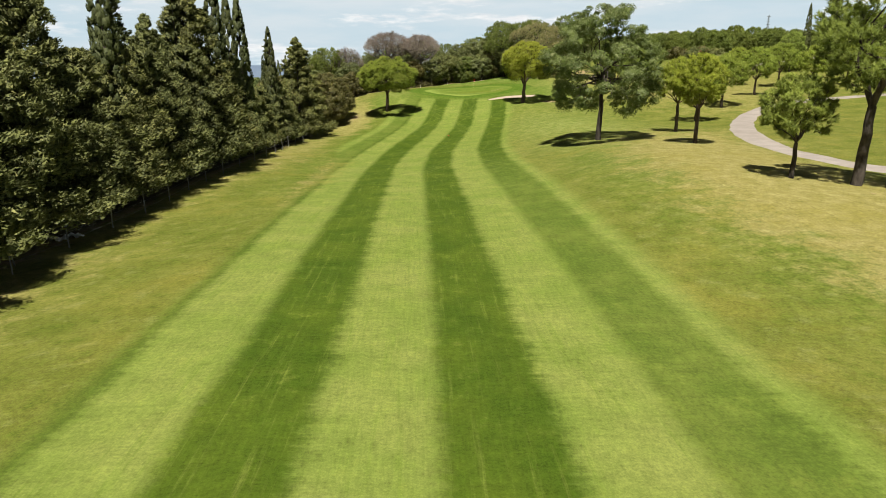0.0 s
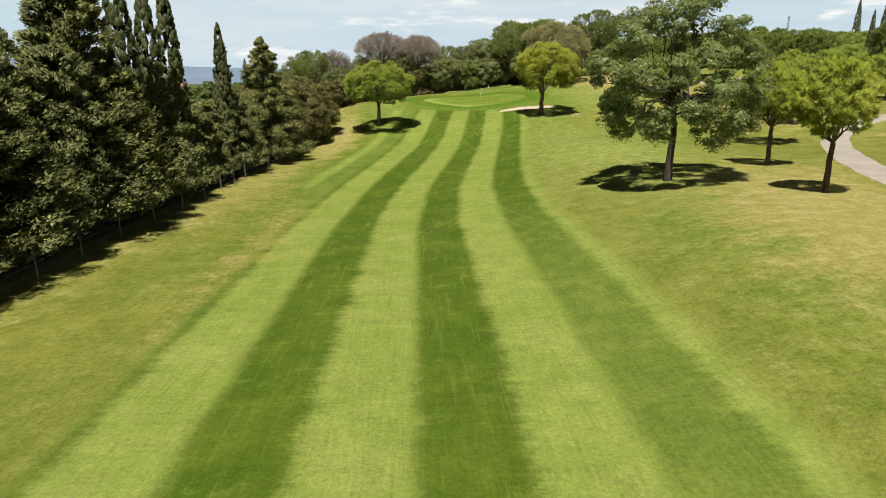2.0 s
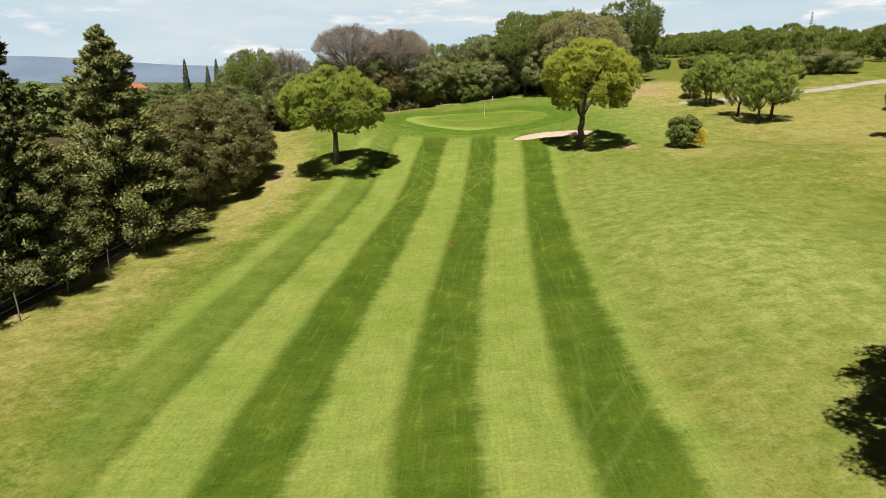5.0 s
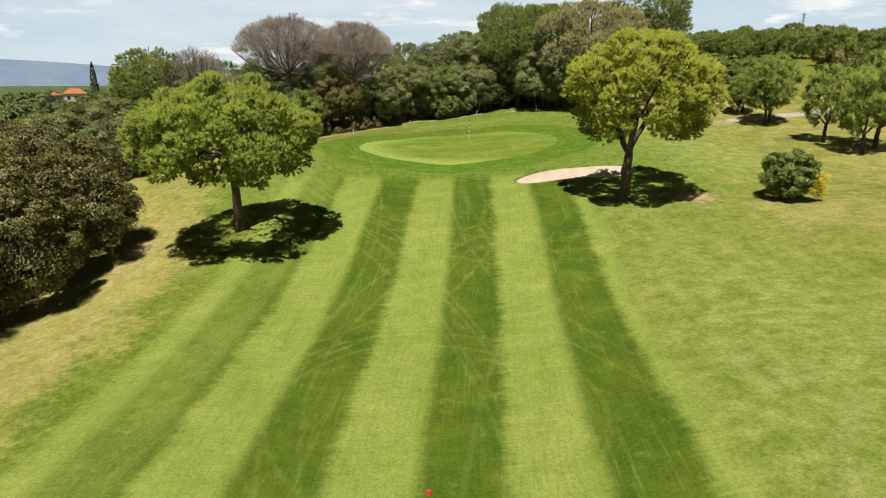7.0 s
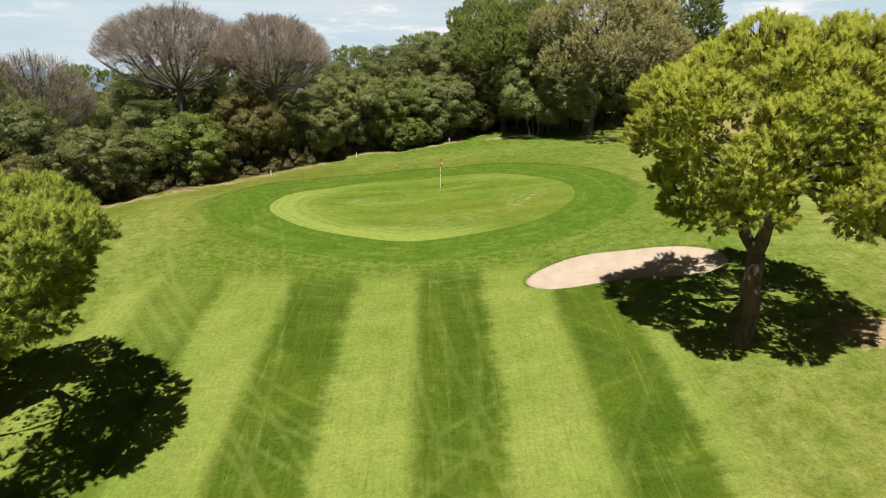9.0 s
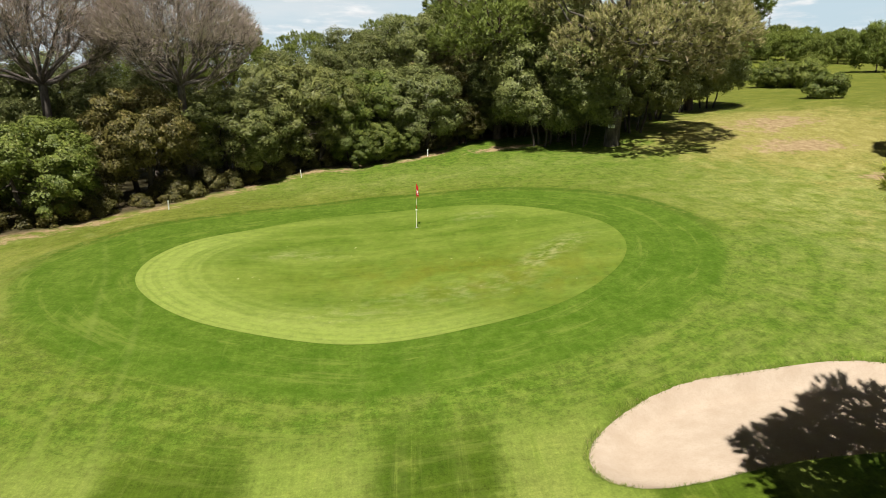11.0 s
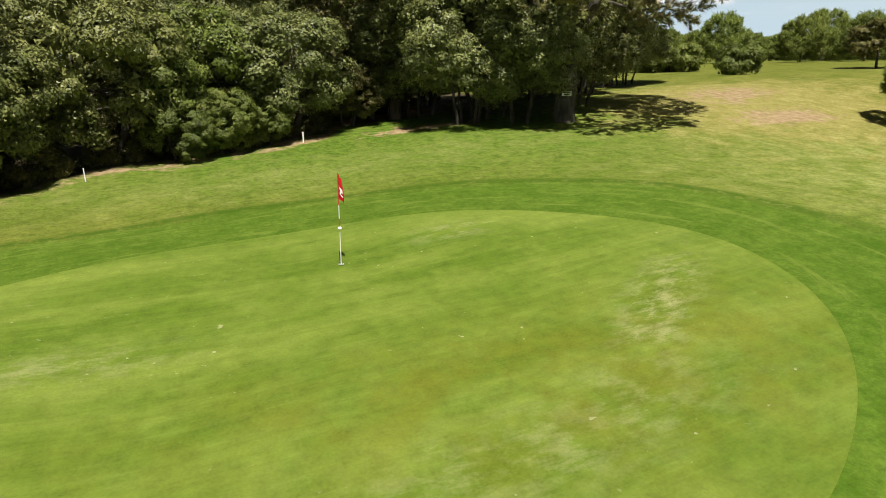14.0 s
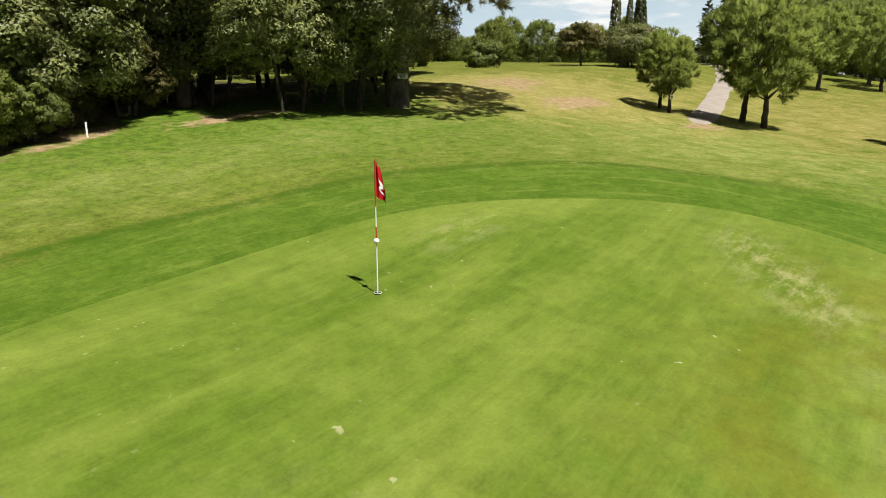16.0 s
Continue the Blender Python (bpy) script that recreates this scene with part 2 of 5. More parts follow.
def spread(lo, hi, step, reach, grow=1.18):
    """Even steps from lo to hi, then ever wider ones to the reach on both sides."""
    mid = list(np.arange(lo, hi + step / 2, step))
    up, d, v = [], step, mid[-1]
    while v < reach:
        d *= grow
        v += d
        up.append(v)
    down, d, v = [], step, lo
    while v > -reach:
        d *= grow
        v -= d
        down.append(v)
    return np.array(down[::-1] + mid + up)


def ground_material():
    m, g = material("mown and rough grass")
    p = g.where()
    xyz = g.put("ShaderNodeSeparateXYZ", {0: p})
    flat = g.mapped(p, (1, 1, 0))
    fine = g.noise(flat, 7.5, 5.0, 0.72)
    blade = g.noise(flat, 21.0, 3.0, 0.7)
    tuft = g.noise(flat, 2.6, 6.0, 0.74)
    mottle = g.noise(flat, 0.95, 6.0, 0.7)
    patch = g.noise(flat, 0.3, 5.0, 0.62)
    broad = g.noise(flat, 0.07, 3.0, 0.5)
    across = g.attr("across")

    def sway(n, gain):
        """A noise about zero."""
        return g.math("MULTIPLY", g.math("SUBTRACT", n, 0.5), gain)

    def total(*parts):
        v = parts[0]
        for q in parts[1:]:
            v = g.math("ADD", v, q)
        return v

    def times(c, v):
        return g.mix(1.0, c, g.put("ShaderNodeCombineColor", {0: v, 1: v, 2: v}).outputs[0], "MULTIPLY")

    along = g.put("ShaderNodeCombineXYZ", {0: across, 1: xyz.outputs[1], 2: 0.0}).outputs[0]
    combed = g.noise(g.mapped(along, (4.2, 0.16, 1)), 1.0, 6.0, 0.74)
    strands = g.noise(g.mapped(along, (9.0, 0.7, 1), (0, 0, radians(5))), 1.0, 5.0, 0.72)
    rungs = g.noise(g.mapped(p, (0.55, 4.2, 0), (0, 0, radians(3))), 1.0, 4.0, 0.68)
    slant_a = g.noise(g.mapped(p, (5.2, 0.34, 0), (0, 0, radians(24))), 1.0, 5.0, 0.72)
    slant_b = g.noise(g.mapped(p, (5.2, 0.34, 0), (0, 0, radians(-27))), 1.0, 5.0, 0.72)

    # stripes of the mown lane
    s = total(across, sway(tuft, 0.5), sway(patch, 0.7), sway(rungs, 0.55))
    wave = g.math("COSINE", g.math("MULTIPLY", s, 2 * math.pi / 5.45))
    dark = g.step(wave, -0.42, 0.42)
    uphill = g.step(xyz.outputs[1], 58.0, 84.0)
    outer = g.math("MULTIPLY", g.step(across, 3.4, 4.6), g.step(xyz.outputs[1], 70.0, 44.0))
    dark = g.math("MULTIPLY", dark, g.math("SUBTRACT", 1.0, g.math("MULTIPLY", outer, 0.38)))
    fourth = g.step(s, -9.4, -10.4)
    dark = g.math("MULTIPLY", dark, g.math("SUBTRACT", 1.0, g.math("MULTIPLY", fourth, 0.42)))
    reach = g.math("MULTIPLY", uphill, -3.6)
    lane = g.math("MULTIPLY", g.step(g.math("SUBTRACT", s, reach), -10.6, -9.6), g.step(s, 8.3, 7.1))
    lane = g.math("MULTIPLY", lane, g.attr("fair"))
    light = g.mix(g.step(patch, 0.34, 0.68), (0.142, 0.186, 0.033), (0.182, 0.210, 0.048))
    deep = g.mix(g.step(patch, 0.34, 0.68), (0.043, 0.075, 0.0058), (0.068, 0.100, 0.0092))
    mown = g.mix(dark, light, deep)
    mown = g.mix(g.math("MULTIPLY", dark, g.step(combed, 0.52, 0.72, 0.0, 0.7)), mown, (0.122, 0.152, 0.024))
    mown = g.mix(g.math("MULTIPLY", g.math("SUBTRACT", 1.0, dark), g.step(combed, 0.5, 0.32, 0.0, 0.35)), mown, (0.085, 0.140, 0.010))
    mown = g.mix(g.step(mottle, 0.55, 0.72, 0.0, 0.3), mown, (0.175, 0.19, 0.035))
    mown = times(mown, total(1.0, sway(fine, 1.2), sway(blade, 0.8), sway(tuft, 0.5), sway(strands, 0.55), sway(mottle, 0.7), sway(rungs, 0.35)))

    # rough grass
    rough = g.mix(g.step(patch, 0.3, 0.7), (0.095, 0.113, 0.016), (0.150, 0.155, 0.030))
    rough = g.mix(g.step(mottle, 0.52, 0.70, 0.0, 0.6), rough, (0.205, 0.212, 0.066))
    rough = g.mix(g.step(mottle, 0.48, 0.33, 0.0, 0.6), rough, (0.064, 0.098, 0.009))
    lush = g.attr("lush")
    rough = g.mix(g.math("MULTIPLY", lush, g.step(mottle, 0.36, 0.64, 0.97, 0.62)), rough, g.mix(g.step(tuft, 0.36, 0.66), (0.050, 0.102, 0.0075), (0.104, 0.158, 0.020)))
    pale = g.attr("pale")
    rough = g.mix(g.math("MULTIPLY", pale, g.step(broad, 0.3, 0.6, 0.55, 0.9)), rough, g.mix(g.step(mottle, 0.34, 0.64), (0.125, 0.158, 0.025), (0.236, 0.252, 0.080)))
    dry = g.attr("dry")
    scatter = total(sway(g.noise(flat, 0.45, 6.0, 0.68), 1.5), sway(tuft, 0.7))
    dryness = g.step(g.math("ADD", dry, g.math("MULTIPLY", scatter, g.step(dry, 0.0, 0.35, 0.3, 1.0))), 0.22, 0.8)
    straw = g.mix(g.step(mottle, 0.3, 0.72), (0.200, 0.172, 0.048), (0.295, 0.256, 0.098))
    rough = g.mix(g.math("MULTIPLY", dryness, 0.85), rough, straw)
    tired = g.step(g.noise(flat, 0.16, 4.0, 0.6), 0.5, 0.66)
    rough = g.mix(g.math("MULTIPLY", g.math("MULTIPLY", tired, g.step(xyz.outputs[1], 90.0, 60.0)), 0.38), rough, (0.198, 0.175, 0.034))
    rough = times(rough, total(1.0, sway(fine, 1.4), sway(blade, 1.1), sway(tuft, 0.9), sway(slant_a, 0.25), sway(slant_b, 0.2)))
    c = g.mix(lane, rough, mown)
    c = g.mix(g.math("MULTIPLY", g.math("MULTIPLY", dryness, lane), 0.5), c, (0.235, 0.205, 0.050))

    # collar of the green, and the mowing lines that follow its rim
    ring = g.attr("ring")
    collar = g.mix(g.step(total(g.math("MULTIPLY", tuft, 0.5), g.math("MULTIPLY", mottle, 0.5)), 0.36, 0.64), (0.046, 0.094, 0.0062), (0.086, 0.140, 0.015))
    c = g.mix(g.math("MULTIPLY", ring, 0.88), c, times(collar, total(1.0, sway(fine, 0.9), sway(blade, 0.6))))
    rim = g.attr("rim")
    turnabout = g.math("MULTIPLY", g.attr("bearing"), 3.0)
    lines = g.noise(g.put("ShaderNodeCombineXYZ", {0: g.math("MULTIPLY", rim, 3.2), 1: turnabout, 2: g.math("MULTIPLY", patch, 1.5)}).outputs[0], 1.0, 4.0, 0.7)
    near = g.math("MULTIPLY", g.step(rim, 0.0, 0.3), g.step(rim, 9.0, 3.5))
    c = g.mix(g.math("MULTIPLY", near, g.step(lines, 0.53, 0.68, 0.0, 0.28)), c, (0.205, 0.232, 0.050))
    c = g.mix(g.math("MULTIPLY", near, g.step(lines, 0.47, 0.33, 0.0, 0.36)), c, (0.046, 0.096, 0.004))
    lip = g.math("MULTIPLY", g.step(g.math("ABSOLUTE", g.math("SUBTRACT", rim, g.math("ADD", 3.05, sway(mottle, 0.5)))), 0.42, 0.06), g.step(tuft, 0.36, 0.56))
    c = g.mix(g.math("MULTIPLY", lip, g.math("MULTIPLY", g.step(xyz.outputs[1], 131.0, 136.0), 0.85)), c, (0.036, 0.080, 0.004))

    # wheel marks of the mowers, as wandering arcs
    bend = sway(g.noise(flat, 0.05, 2.0), 1.4)
    marks = 0.0
    for cx, cy, r, gap in ((20.1, 136.2, 30.7, 0.7), (13.9, 132.1, 22.65, 0.6), (25.3, 119.8, 20.3, 0.65), (-61.8, 83.9, 67.1, 0.62), (-18.6, 120.6, 25.1, 0.6), (0.7, 95.5, 5.8, 0.5),
                           (-30.0, 92.0, 34.0, 0.62), (16.0, 96.0, 20.0, 0.62), (24.0, 128.0, 18.5, 0.6), (-60.0, 118.0, 58.0, 0.6), (46.0, 40.0, 50.0, 0.62),
                           (70.0, 78.0, 69.0, 0.6), (-52.0, 30.0, 52.0, 0.5), (60.0, 120.0, 56.0, 0.6)):
        d = g.math("SQRT", g.math("ADD", g.math("POWER", g.math("SUBTRACT", xyz.outputs[0], cx), 2.0),
                                  g.math("POWER", g.math("SUBTRACT", xyz.outputs[1], cy), 2.0)))
        d = g.math("ADD", d, bend)
        off = g.math("ABSOLUTE", g.math("SUBTRACT", g.math("ABSOLUTE", g.math("SUBTRACT", d, r)), gap))
        marks = g.math("ADD", marks, g.step(off, 0.17, 0.02))
    worn = g.attr("worn")
    marks = g.math("MULTIPLY", g.math("MULTIPLY", g.math("MINIMUM", marks, 1.0), worn), g.step(mottle, 0.3, 0.6, 0.25, 1.0))
    c = g.mix(g.math("MULTIPLY", marks, 0.2), c, (0.215, 0.245, 0.062))
    strokes = g.math("MAXIMUM", g.step(slant_a, 0.57, 0.72), g.step(slant_b, 0.57, 0.72))
    c = g.mix(g.math("MULTIPLY", g.math("MULTIPLY", strokes, g.math("ADD", 0.03, worn)), 0.22), c, (0.220, 0.255, 0.055))
    c = g.mix(g.math("MULTIPLY", uphill, 0.6), c, g.mix(1.0, c, (0.96, 1.0, 0.88), "MULTIPLY"))

    # wooded plain far below the course
    plain = g.math("MULTIPLY", g.step(xyz.outputs[0], -70.0, -130.0), 0.9)
    c = g.mix(plain, c, g.mix(g.step(g.noise(flat, 0.02, 4.0, 0.6), 0.5, 0.62), (0.050, 0.072, 0.034), (0.125, 0.135, 0.058)))
    soil = g.attr("soil")
    bare = g.step(g.math("ADD", soil, sway(g.noise(flat, 1.0, 6.0, 0.75), 2.1)), 0.42, 0.72)
    c = g.mix(bare, c, g.mix(g.step(tuft, 0.3, 0.7), (0.190, 0.128, 0.062), (0.345, 0.262, 0.150)))
    # Leaf litter below wood and hedge, its colour darkened to deepen the shade.
    litter_shade = g.attr("litter_shade")
    c = g.mix(g.math("MULTIPLY", litter_shade, 0.9), c, g.mix(g.step(tuft, 0.3, 0.7), (0.0363, 0.0277, 0.0165), (0.0726, 0.0561, 0.033)))
    finish(g, c, 0.9, g.bump(g.math("ADD", fine, tuft), 0.3, 0.035), spec=0.08)
    return m


def green_material():
    m, g = material("close mown putting green")
    p = g.where()
    flat = g.mapped(p, (1, 1, 0))
    tuft = g.noise(flat, 3.0, 5.0, 0.65)
    cloud = g.noise(flat, 0.8, 5.0, 0.65)
    bands = g.noise(g.mapped(p, (0.3, 1.3, 0), (0, 0, radians(24))), 1.0, 6.0, 0.7)
    grain = g.noise(flat, 20.0, 4.0, 0.7)
    low = g.noise(g.mapped(p, (0.12, 0.75, 0), (0, 0, radians(24))), 1.0, 2.0, 0.5)
    c = g.mix(g.step(g.math("ADD", g.math("MULTIPLY", bands, 0.4), g.math("MULTIPLY", low, 0.6)), 0.36, 0.66), (0.080, 0.128, 0.011), (0.138, 0.184, 0.026))
    streak = g.noise(g.mapped(p, (0.55, 7.0, 0), (0, 0, radians(24))), 1.0, 4.0, 0.7)
    c = g.mix(g.step(streak, 0.5, 0.68, 0.0, 0.22), c, (0.178, 0.231, 0.042))
    c = g.mix(g.step(streak, 0.5, 0.34, 0.0, 0.24), c, (0.055, 0.099, 0.006))
    c = g.mix(g.step(cloud, 0.5, 0.66, 0.0, 0.35), c, (0.170, 0.215, 0.036))
    c = g.mix(g.step(cloud, 0.48, 0.34, 0.0, 0.35), c, (0.066, 0.118, 0.0065))
    # pale rounds cut along the rim on the fairway's side
    edge = g.attr("edge")
    rounds = g.noise(g.put("ShaderNodeCombineXYZ", {0: g.math("MULTIPLY", edge, 26.0), 1: g.math("MULTIPLY", cloud, 1.2), 2: 0.0}).outputs[0], 1.0, 2.0, 0.6)
    side = g.math("MULTIPLY", g.step(edge, 0.62, 0.9), g.attr("lightside"))
    c = g.mix(g.math("MULTIPLY", side, g.step(rounds, 0.3, 0.62, 0.4, 0.95)), c, (0.205, 0.258, 0.052))
    worn = g.math("MULTIPLY", g.attr("worn"), g.step(g.noise(g.mapped(p, (0.8, 1.5, 0), (0, 0, radians(20))), 1.7, 6.0, 0.75), 0.44, 0.62))
    c = g.mix(g.math("MULTIPLY", worn, 0.8), c, (0.285, 0.290, 0.125))
    brown = g.math("MULTIPLY", g.attr("brown"), g.step(g.noise(flat, 0.9, 4.0, 0.6), 0.35, 0.65))
    c = g.mix(g.math("MULTIPLY", brown, 0.7), c, (0.118, 0.128, 0.011))
    spots = g.math("MULTIPLY", g.step(g.noise(flat, 5.5, 2.0, 0.5), 0.69, 0.75), g.step(g.noise(flat, 0.45, 2.0), 0.47, 0.6))
    c = g.mix(g.math("MULTIPLY", spots, 0.7), c, (0.33, 0.33, 0.17))
    v = g.math("ADD", 1.0, g.math("ADD", g.math("MULTIPLY", g.math("SUBTRACT", tuft, 0.5), 0.8), g.math("MULTIPLY", g.math("SUBTRACT", grain, 0.5), 0.6)))
    c = g.mix(1.0, c, g.put("ShaderNodeCombineColor", {0: v, 1: v, 2: v}).outputs[0], "MULTIPLY")
    finish(g, c, 0.85, g.bump(g.math("ADD", grain, tuft), 0.12, 0.02), spec=0.12)
    return m


def sand_material():
    m, g = material("pale bunker sand")
    p = g.where()
    rake = g.noise(g.mapped(p, (1.0, 1.6, 0)), 1.3, 6.0, 0.65)
    grain = g.noise(p, 22.0, 3.0, 0.7)
    c = g.mix(g.step(rake, 0.3, 0.7), (0.376, 0.297, 0.224), (0.436, 0.356, 0.277))
    finish(g, g.mix(g.math("MULTIPLY", g.step(grain, 0.4, 0.7), 0.2), c, (0.264, 0.198, 0.132)), 0.95, g.bump(rake, 0.4, 0.05), spec=0.1)
    return m


def path_material():
    m, g = material("worn pale path")
    p = g.where()
    blot = g.noise(p, 0.7, 5.0, 0.65)
    grit = g.noise(p, 14.0, 3.0, 0.7)
    c = g.mix(g.step(blot, 0.3, 0.7), (0.264, 0.228, 0.198), (0.33, 0.294, 0.257))
    c = g.mix(g.math("MULTIPLY", g.step(grit, 0.45, 0.7), 0.25), c, (0.178, 0.158, 0.132))
    finish(g, c, 0.9, g.bump(grit, 0.3, 0.01), spec=0.2)
    return m


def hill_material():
    m, g = material("glowing hills with painted haze")
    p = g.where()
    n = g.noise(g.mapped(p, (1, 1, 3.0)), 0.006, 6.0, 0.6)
    # Blue of distance haze is put into the colour; emission makes the hills glow.
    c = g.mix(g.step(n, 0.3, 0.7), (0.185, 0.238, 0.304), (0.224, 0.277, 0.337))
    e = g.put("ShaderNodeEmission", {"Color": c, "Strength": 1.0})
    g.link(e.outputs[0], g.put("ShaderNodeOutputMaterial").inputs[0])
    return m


def fields(me, **kinds):
    co = np.empty(len(me.vertices) * 3, np.float32)
    me.vertices.foreach_get("co", co)
    x, y = co.reshape(-1, 3)[:, 0].astype(float), co.reshape(-1, 3)[:, 1].astype(float)
    for name, f in kinds.items():
        me.attributes.new(name, "FLOAT", "POINT").data.foreach_set("value", np.asarray(f(x, y), np.float32))


def ring_of(x, y):
    metres = (green_rho(x, y) - 1) * 7.0
    return smooth(3.0 - metres, 0, 0.35)


def dry_of(x, y):
    left = smooth(-11.0 - x + 1.5 * np.sin(y * 0.11), 0, 9) * smooth(x + 30, 0, 5) * smooth(y, -30, 5)
    return np.clip(0.6 * left + 0.85 * blob(x, y, 20, 44, 8, 14) + 0.75 * blob(x, y, 20, 26, 7, 12) + 0.8 * blob(x, y, 32, 150, 9, 7)
                   + 0.5 * blob(x, y, 24, 62, 9, 12) + 0.5 * blob(x, y, 60, 130, 40, 30) + 0.45 * blob(x, y, 44, 100, 16, 40)
                   + 0.55 * blob(x, y, -15, 112, 4, 9) + 0.5 * blob(x, y, -10.4, 56, 2.2, 22) + 0.4 * blob(x, y, 24, 110, 5, 5) + 0.5 * blob(x, y, -14.5, 100, 3, 12) - 0.1 * smooth(-x, 26, 40), 0, 1)


def soil_of(x, y):
    return np.clip(0.5 * blob(x, y, -11.4, 50.2, 0.9, 1.6) + 0.6 * blob(x, y, -14.2, 30.2, 0.5, 0.8) + 0.95 * blob(x, y, 19.0, 115.2, 2.0, 1.5) + 0.62 * blob(x, y, -15.6, 112.5, 1.9, 5.5) + 0.6 * blob(x, y, 18, 157.5, 8, 2.4)
                   + 0.85 * blob(x, y, 31.8, 146.0, 3.6, 1.5) + 0.66 * blob(x, y, 34.5, 152.0, 4.5, 2.6) + 0.35 * blob(x, y, 30, 149.5, 5, 3.0) + 0.7 * blob(x, y, 14.5, 151.8, 4.5, 1.3) + 0.5 * blob(x, y, 25, 33, 3.5, 1.6)
                   + 0.62 * smooth(-19.2 - x, -0.5, 1.5) * smooth(x + 29, 0, 2) * smooth(118 - y, 0, 4) + 0.95 * blob(x, y, 32.6, 139.9, 2.4, 1.2)
                   + 0.44 * blob(x, y, 24.2, 113.2, 3.0, 2.4), 0, 1) + 0.55 * smooth(edge_of_wood(x, y), -1.2, 0.2) * smooth(9 - edge_of_wood(x, y), 0, 3)


def edge_of_wood(x, y):
    """Metres behind the front of the thicket."""
    front = np.interp(x, (-40, -13.5, -8.3, -4.3, 1.3, 7.5, 10, 12.4, 16, 24), (126, 136.5, 139.2, 143.6, 149.6, 150.6, 152.5, 156.3, 157, 161))
    return np.where(x < 24, y - front, -5.0) * 0.8


def lush_of(x, y):
    return np.clip(1.1 * blob(x, y, 14, 152, 15, 6) + 0.9 * blob(x, y, -3, 124, 11, 7) + blob(x, y, 14, 121, 8, 7) + 0.6 * blob(x, y, -12, 80, 2.5, 40) + 0.9 * blob(x, y, 21, 129, 8, 8) + 0.9 * blob(x, y, 15, 127, 9, 4.5) + 0.7 * blob(x, y, 13, 126, 7, 3.0) + 0.6 * blob(x, y, 17, 143, 8, 5)
                   + 0.5 * blob(x, y, 15, 90, 7, 16) + 0.4 * blob(x, y, 4, 147, 14, 4) + 0.5 * blob(x, y, 13, 44, 3.5, 14) + 0.4 * blob(x, y, 16, 22, 5, 9), 0, 1)


def pale_of(x, y):
    return np.clip(0.95 * blob(x, y, 16, 84, 9.0, 34) + 0.8 * blob(x, y, 26, 128, 5, 12) + 0.9 * blob(x, y, 27, 139, 8, 5) + 0.7 * blob(x, y, -9.5, 128, 3, 8) + 0.5 * blob(x, y, 9, 146.5, 11, 2.2), 0, 1)


ground_xs, ground_ys = spread(-27, 46, 0.45, 4200), spread(-4, 166, 0.45, 4200)
ground_xs, ground_ys = np.unique(np.r_[ground_xs, np.arange(7.6, 19.2, 0.13)].round(3)), np.unique(np.r_[ground_ys, np.arange(119.8, 125.4, 0.13)].round(3))
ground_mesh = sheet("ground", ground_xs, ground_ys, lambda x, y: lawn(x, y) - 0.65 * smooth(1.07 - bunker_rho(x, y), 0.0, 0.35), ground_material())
fields(ground_mesh, across=lambda x, y: x - stripe_line(y),
       fair=lambda x, y: smooth(124.5 - y, 0, 2.5) * smooth(y, -60, -40) * (1 - smooth(ring_of(x, y), 0, 1)),
       rim=lambda x, y: (green_rho(x, y) - 1) * 7.0, bearing=lambda x, y: np.abs(np.arctan2(y - 134.5, x - 5.4) - 2.6),
       litter_shade=lambda x, y: np.clip(smooth(edge_of_wood(x, y), 0.6, 1.6) * smooth(200 - y, 0, 20) + smooth(-20.2 - x, 0, 1.2) * smooth(x + 26, 0, 3) * smooth(126 - y, 0, 8) * smooth(y, -30, -10), 0, 1),
       ring=ring_of, dry=dry_of, soil=soil_of,
       lush=lush_of, pale=pale_of,
       worn=lambda x, y: np.clip(blob(x, y, 0, 108, 14, 18) + 0.8 * blob(x, y, 4, 60, 10, 25) + blob(x, y, -8, 128, 7, 12), 0, 1))
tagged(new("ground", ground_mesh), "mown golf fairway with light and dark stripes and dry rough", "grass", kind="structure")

# ---- green, bunker, paths ----


def disc(name, rho, cx, cy, rx, ry, rings, around, z, mat, reach=1.0):
    """A filled outline: the points where rho = s, ring by ring."""
    ang = np.linspace(0, 2 * math.pi, around, endpoint=False)
    rad = np.ones(around)
    for _ in range(30):
        v = rho(cx + rad * rx * np.cos(ang), cy + rad * ry * np.sin(ang))
        rad = rad * (0.5 + 0.5 * reach / np.maximum(v, 1e-3))
    pts = [(cx, cy)]
    for k in range(1, rings + 1):
        s = k / rings
        pts += list(zip(cx + s * rad * rx * np.cos(ang), cy + s * rad * ry * np.sin(ang)))
    x, y = np.array(pts).T
    faces = []
    for k in range(around):
        n = (k + 1) % around
        faces.append((0, 1 + k, 1 + n, 1 + n))
        for r in range(rings - 1):
            a = 1 + r * around
            faces.append((a + k, a + around + k, a + around + n, a + n))
    me = bpy.data.meshes.new(name)
    me.from_pydata(np.stack([x, y, z(x, y)], 1).tolist(), [], [f if f[2] != f[3] else f[:3] for f in faces])
    me.polygons.foreach_set("use_smooth", np.ones(len(me.polygons), bool))
    me.materials.append(mat)
    return me


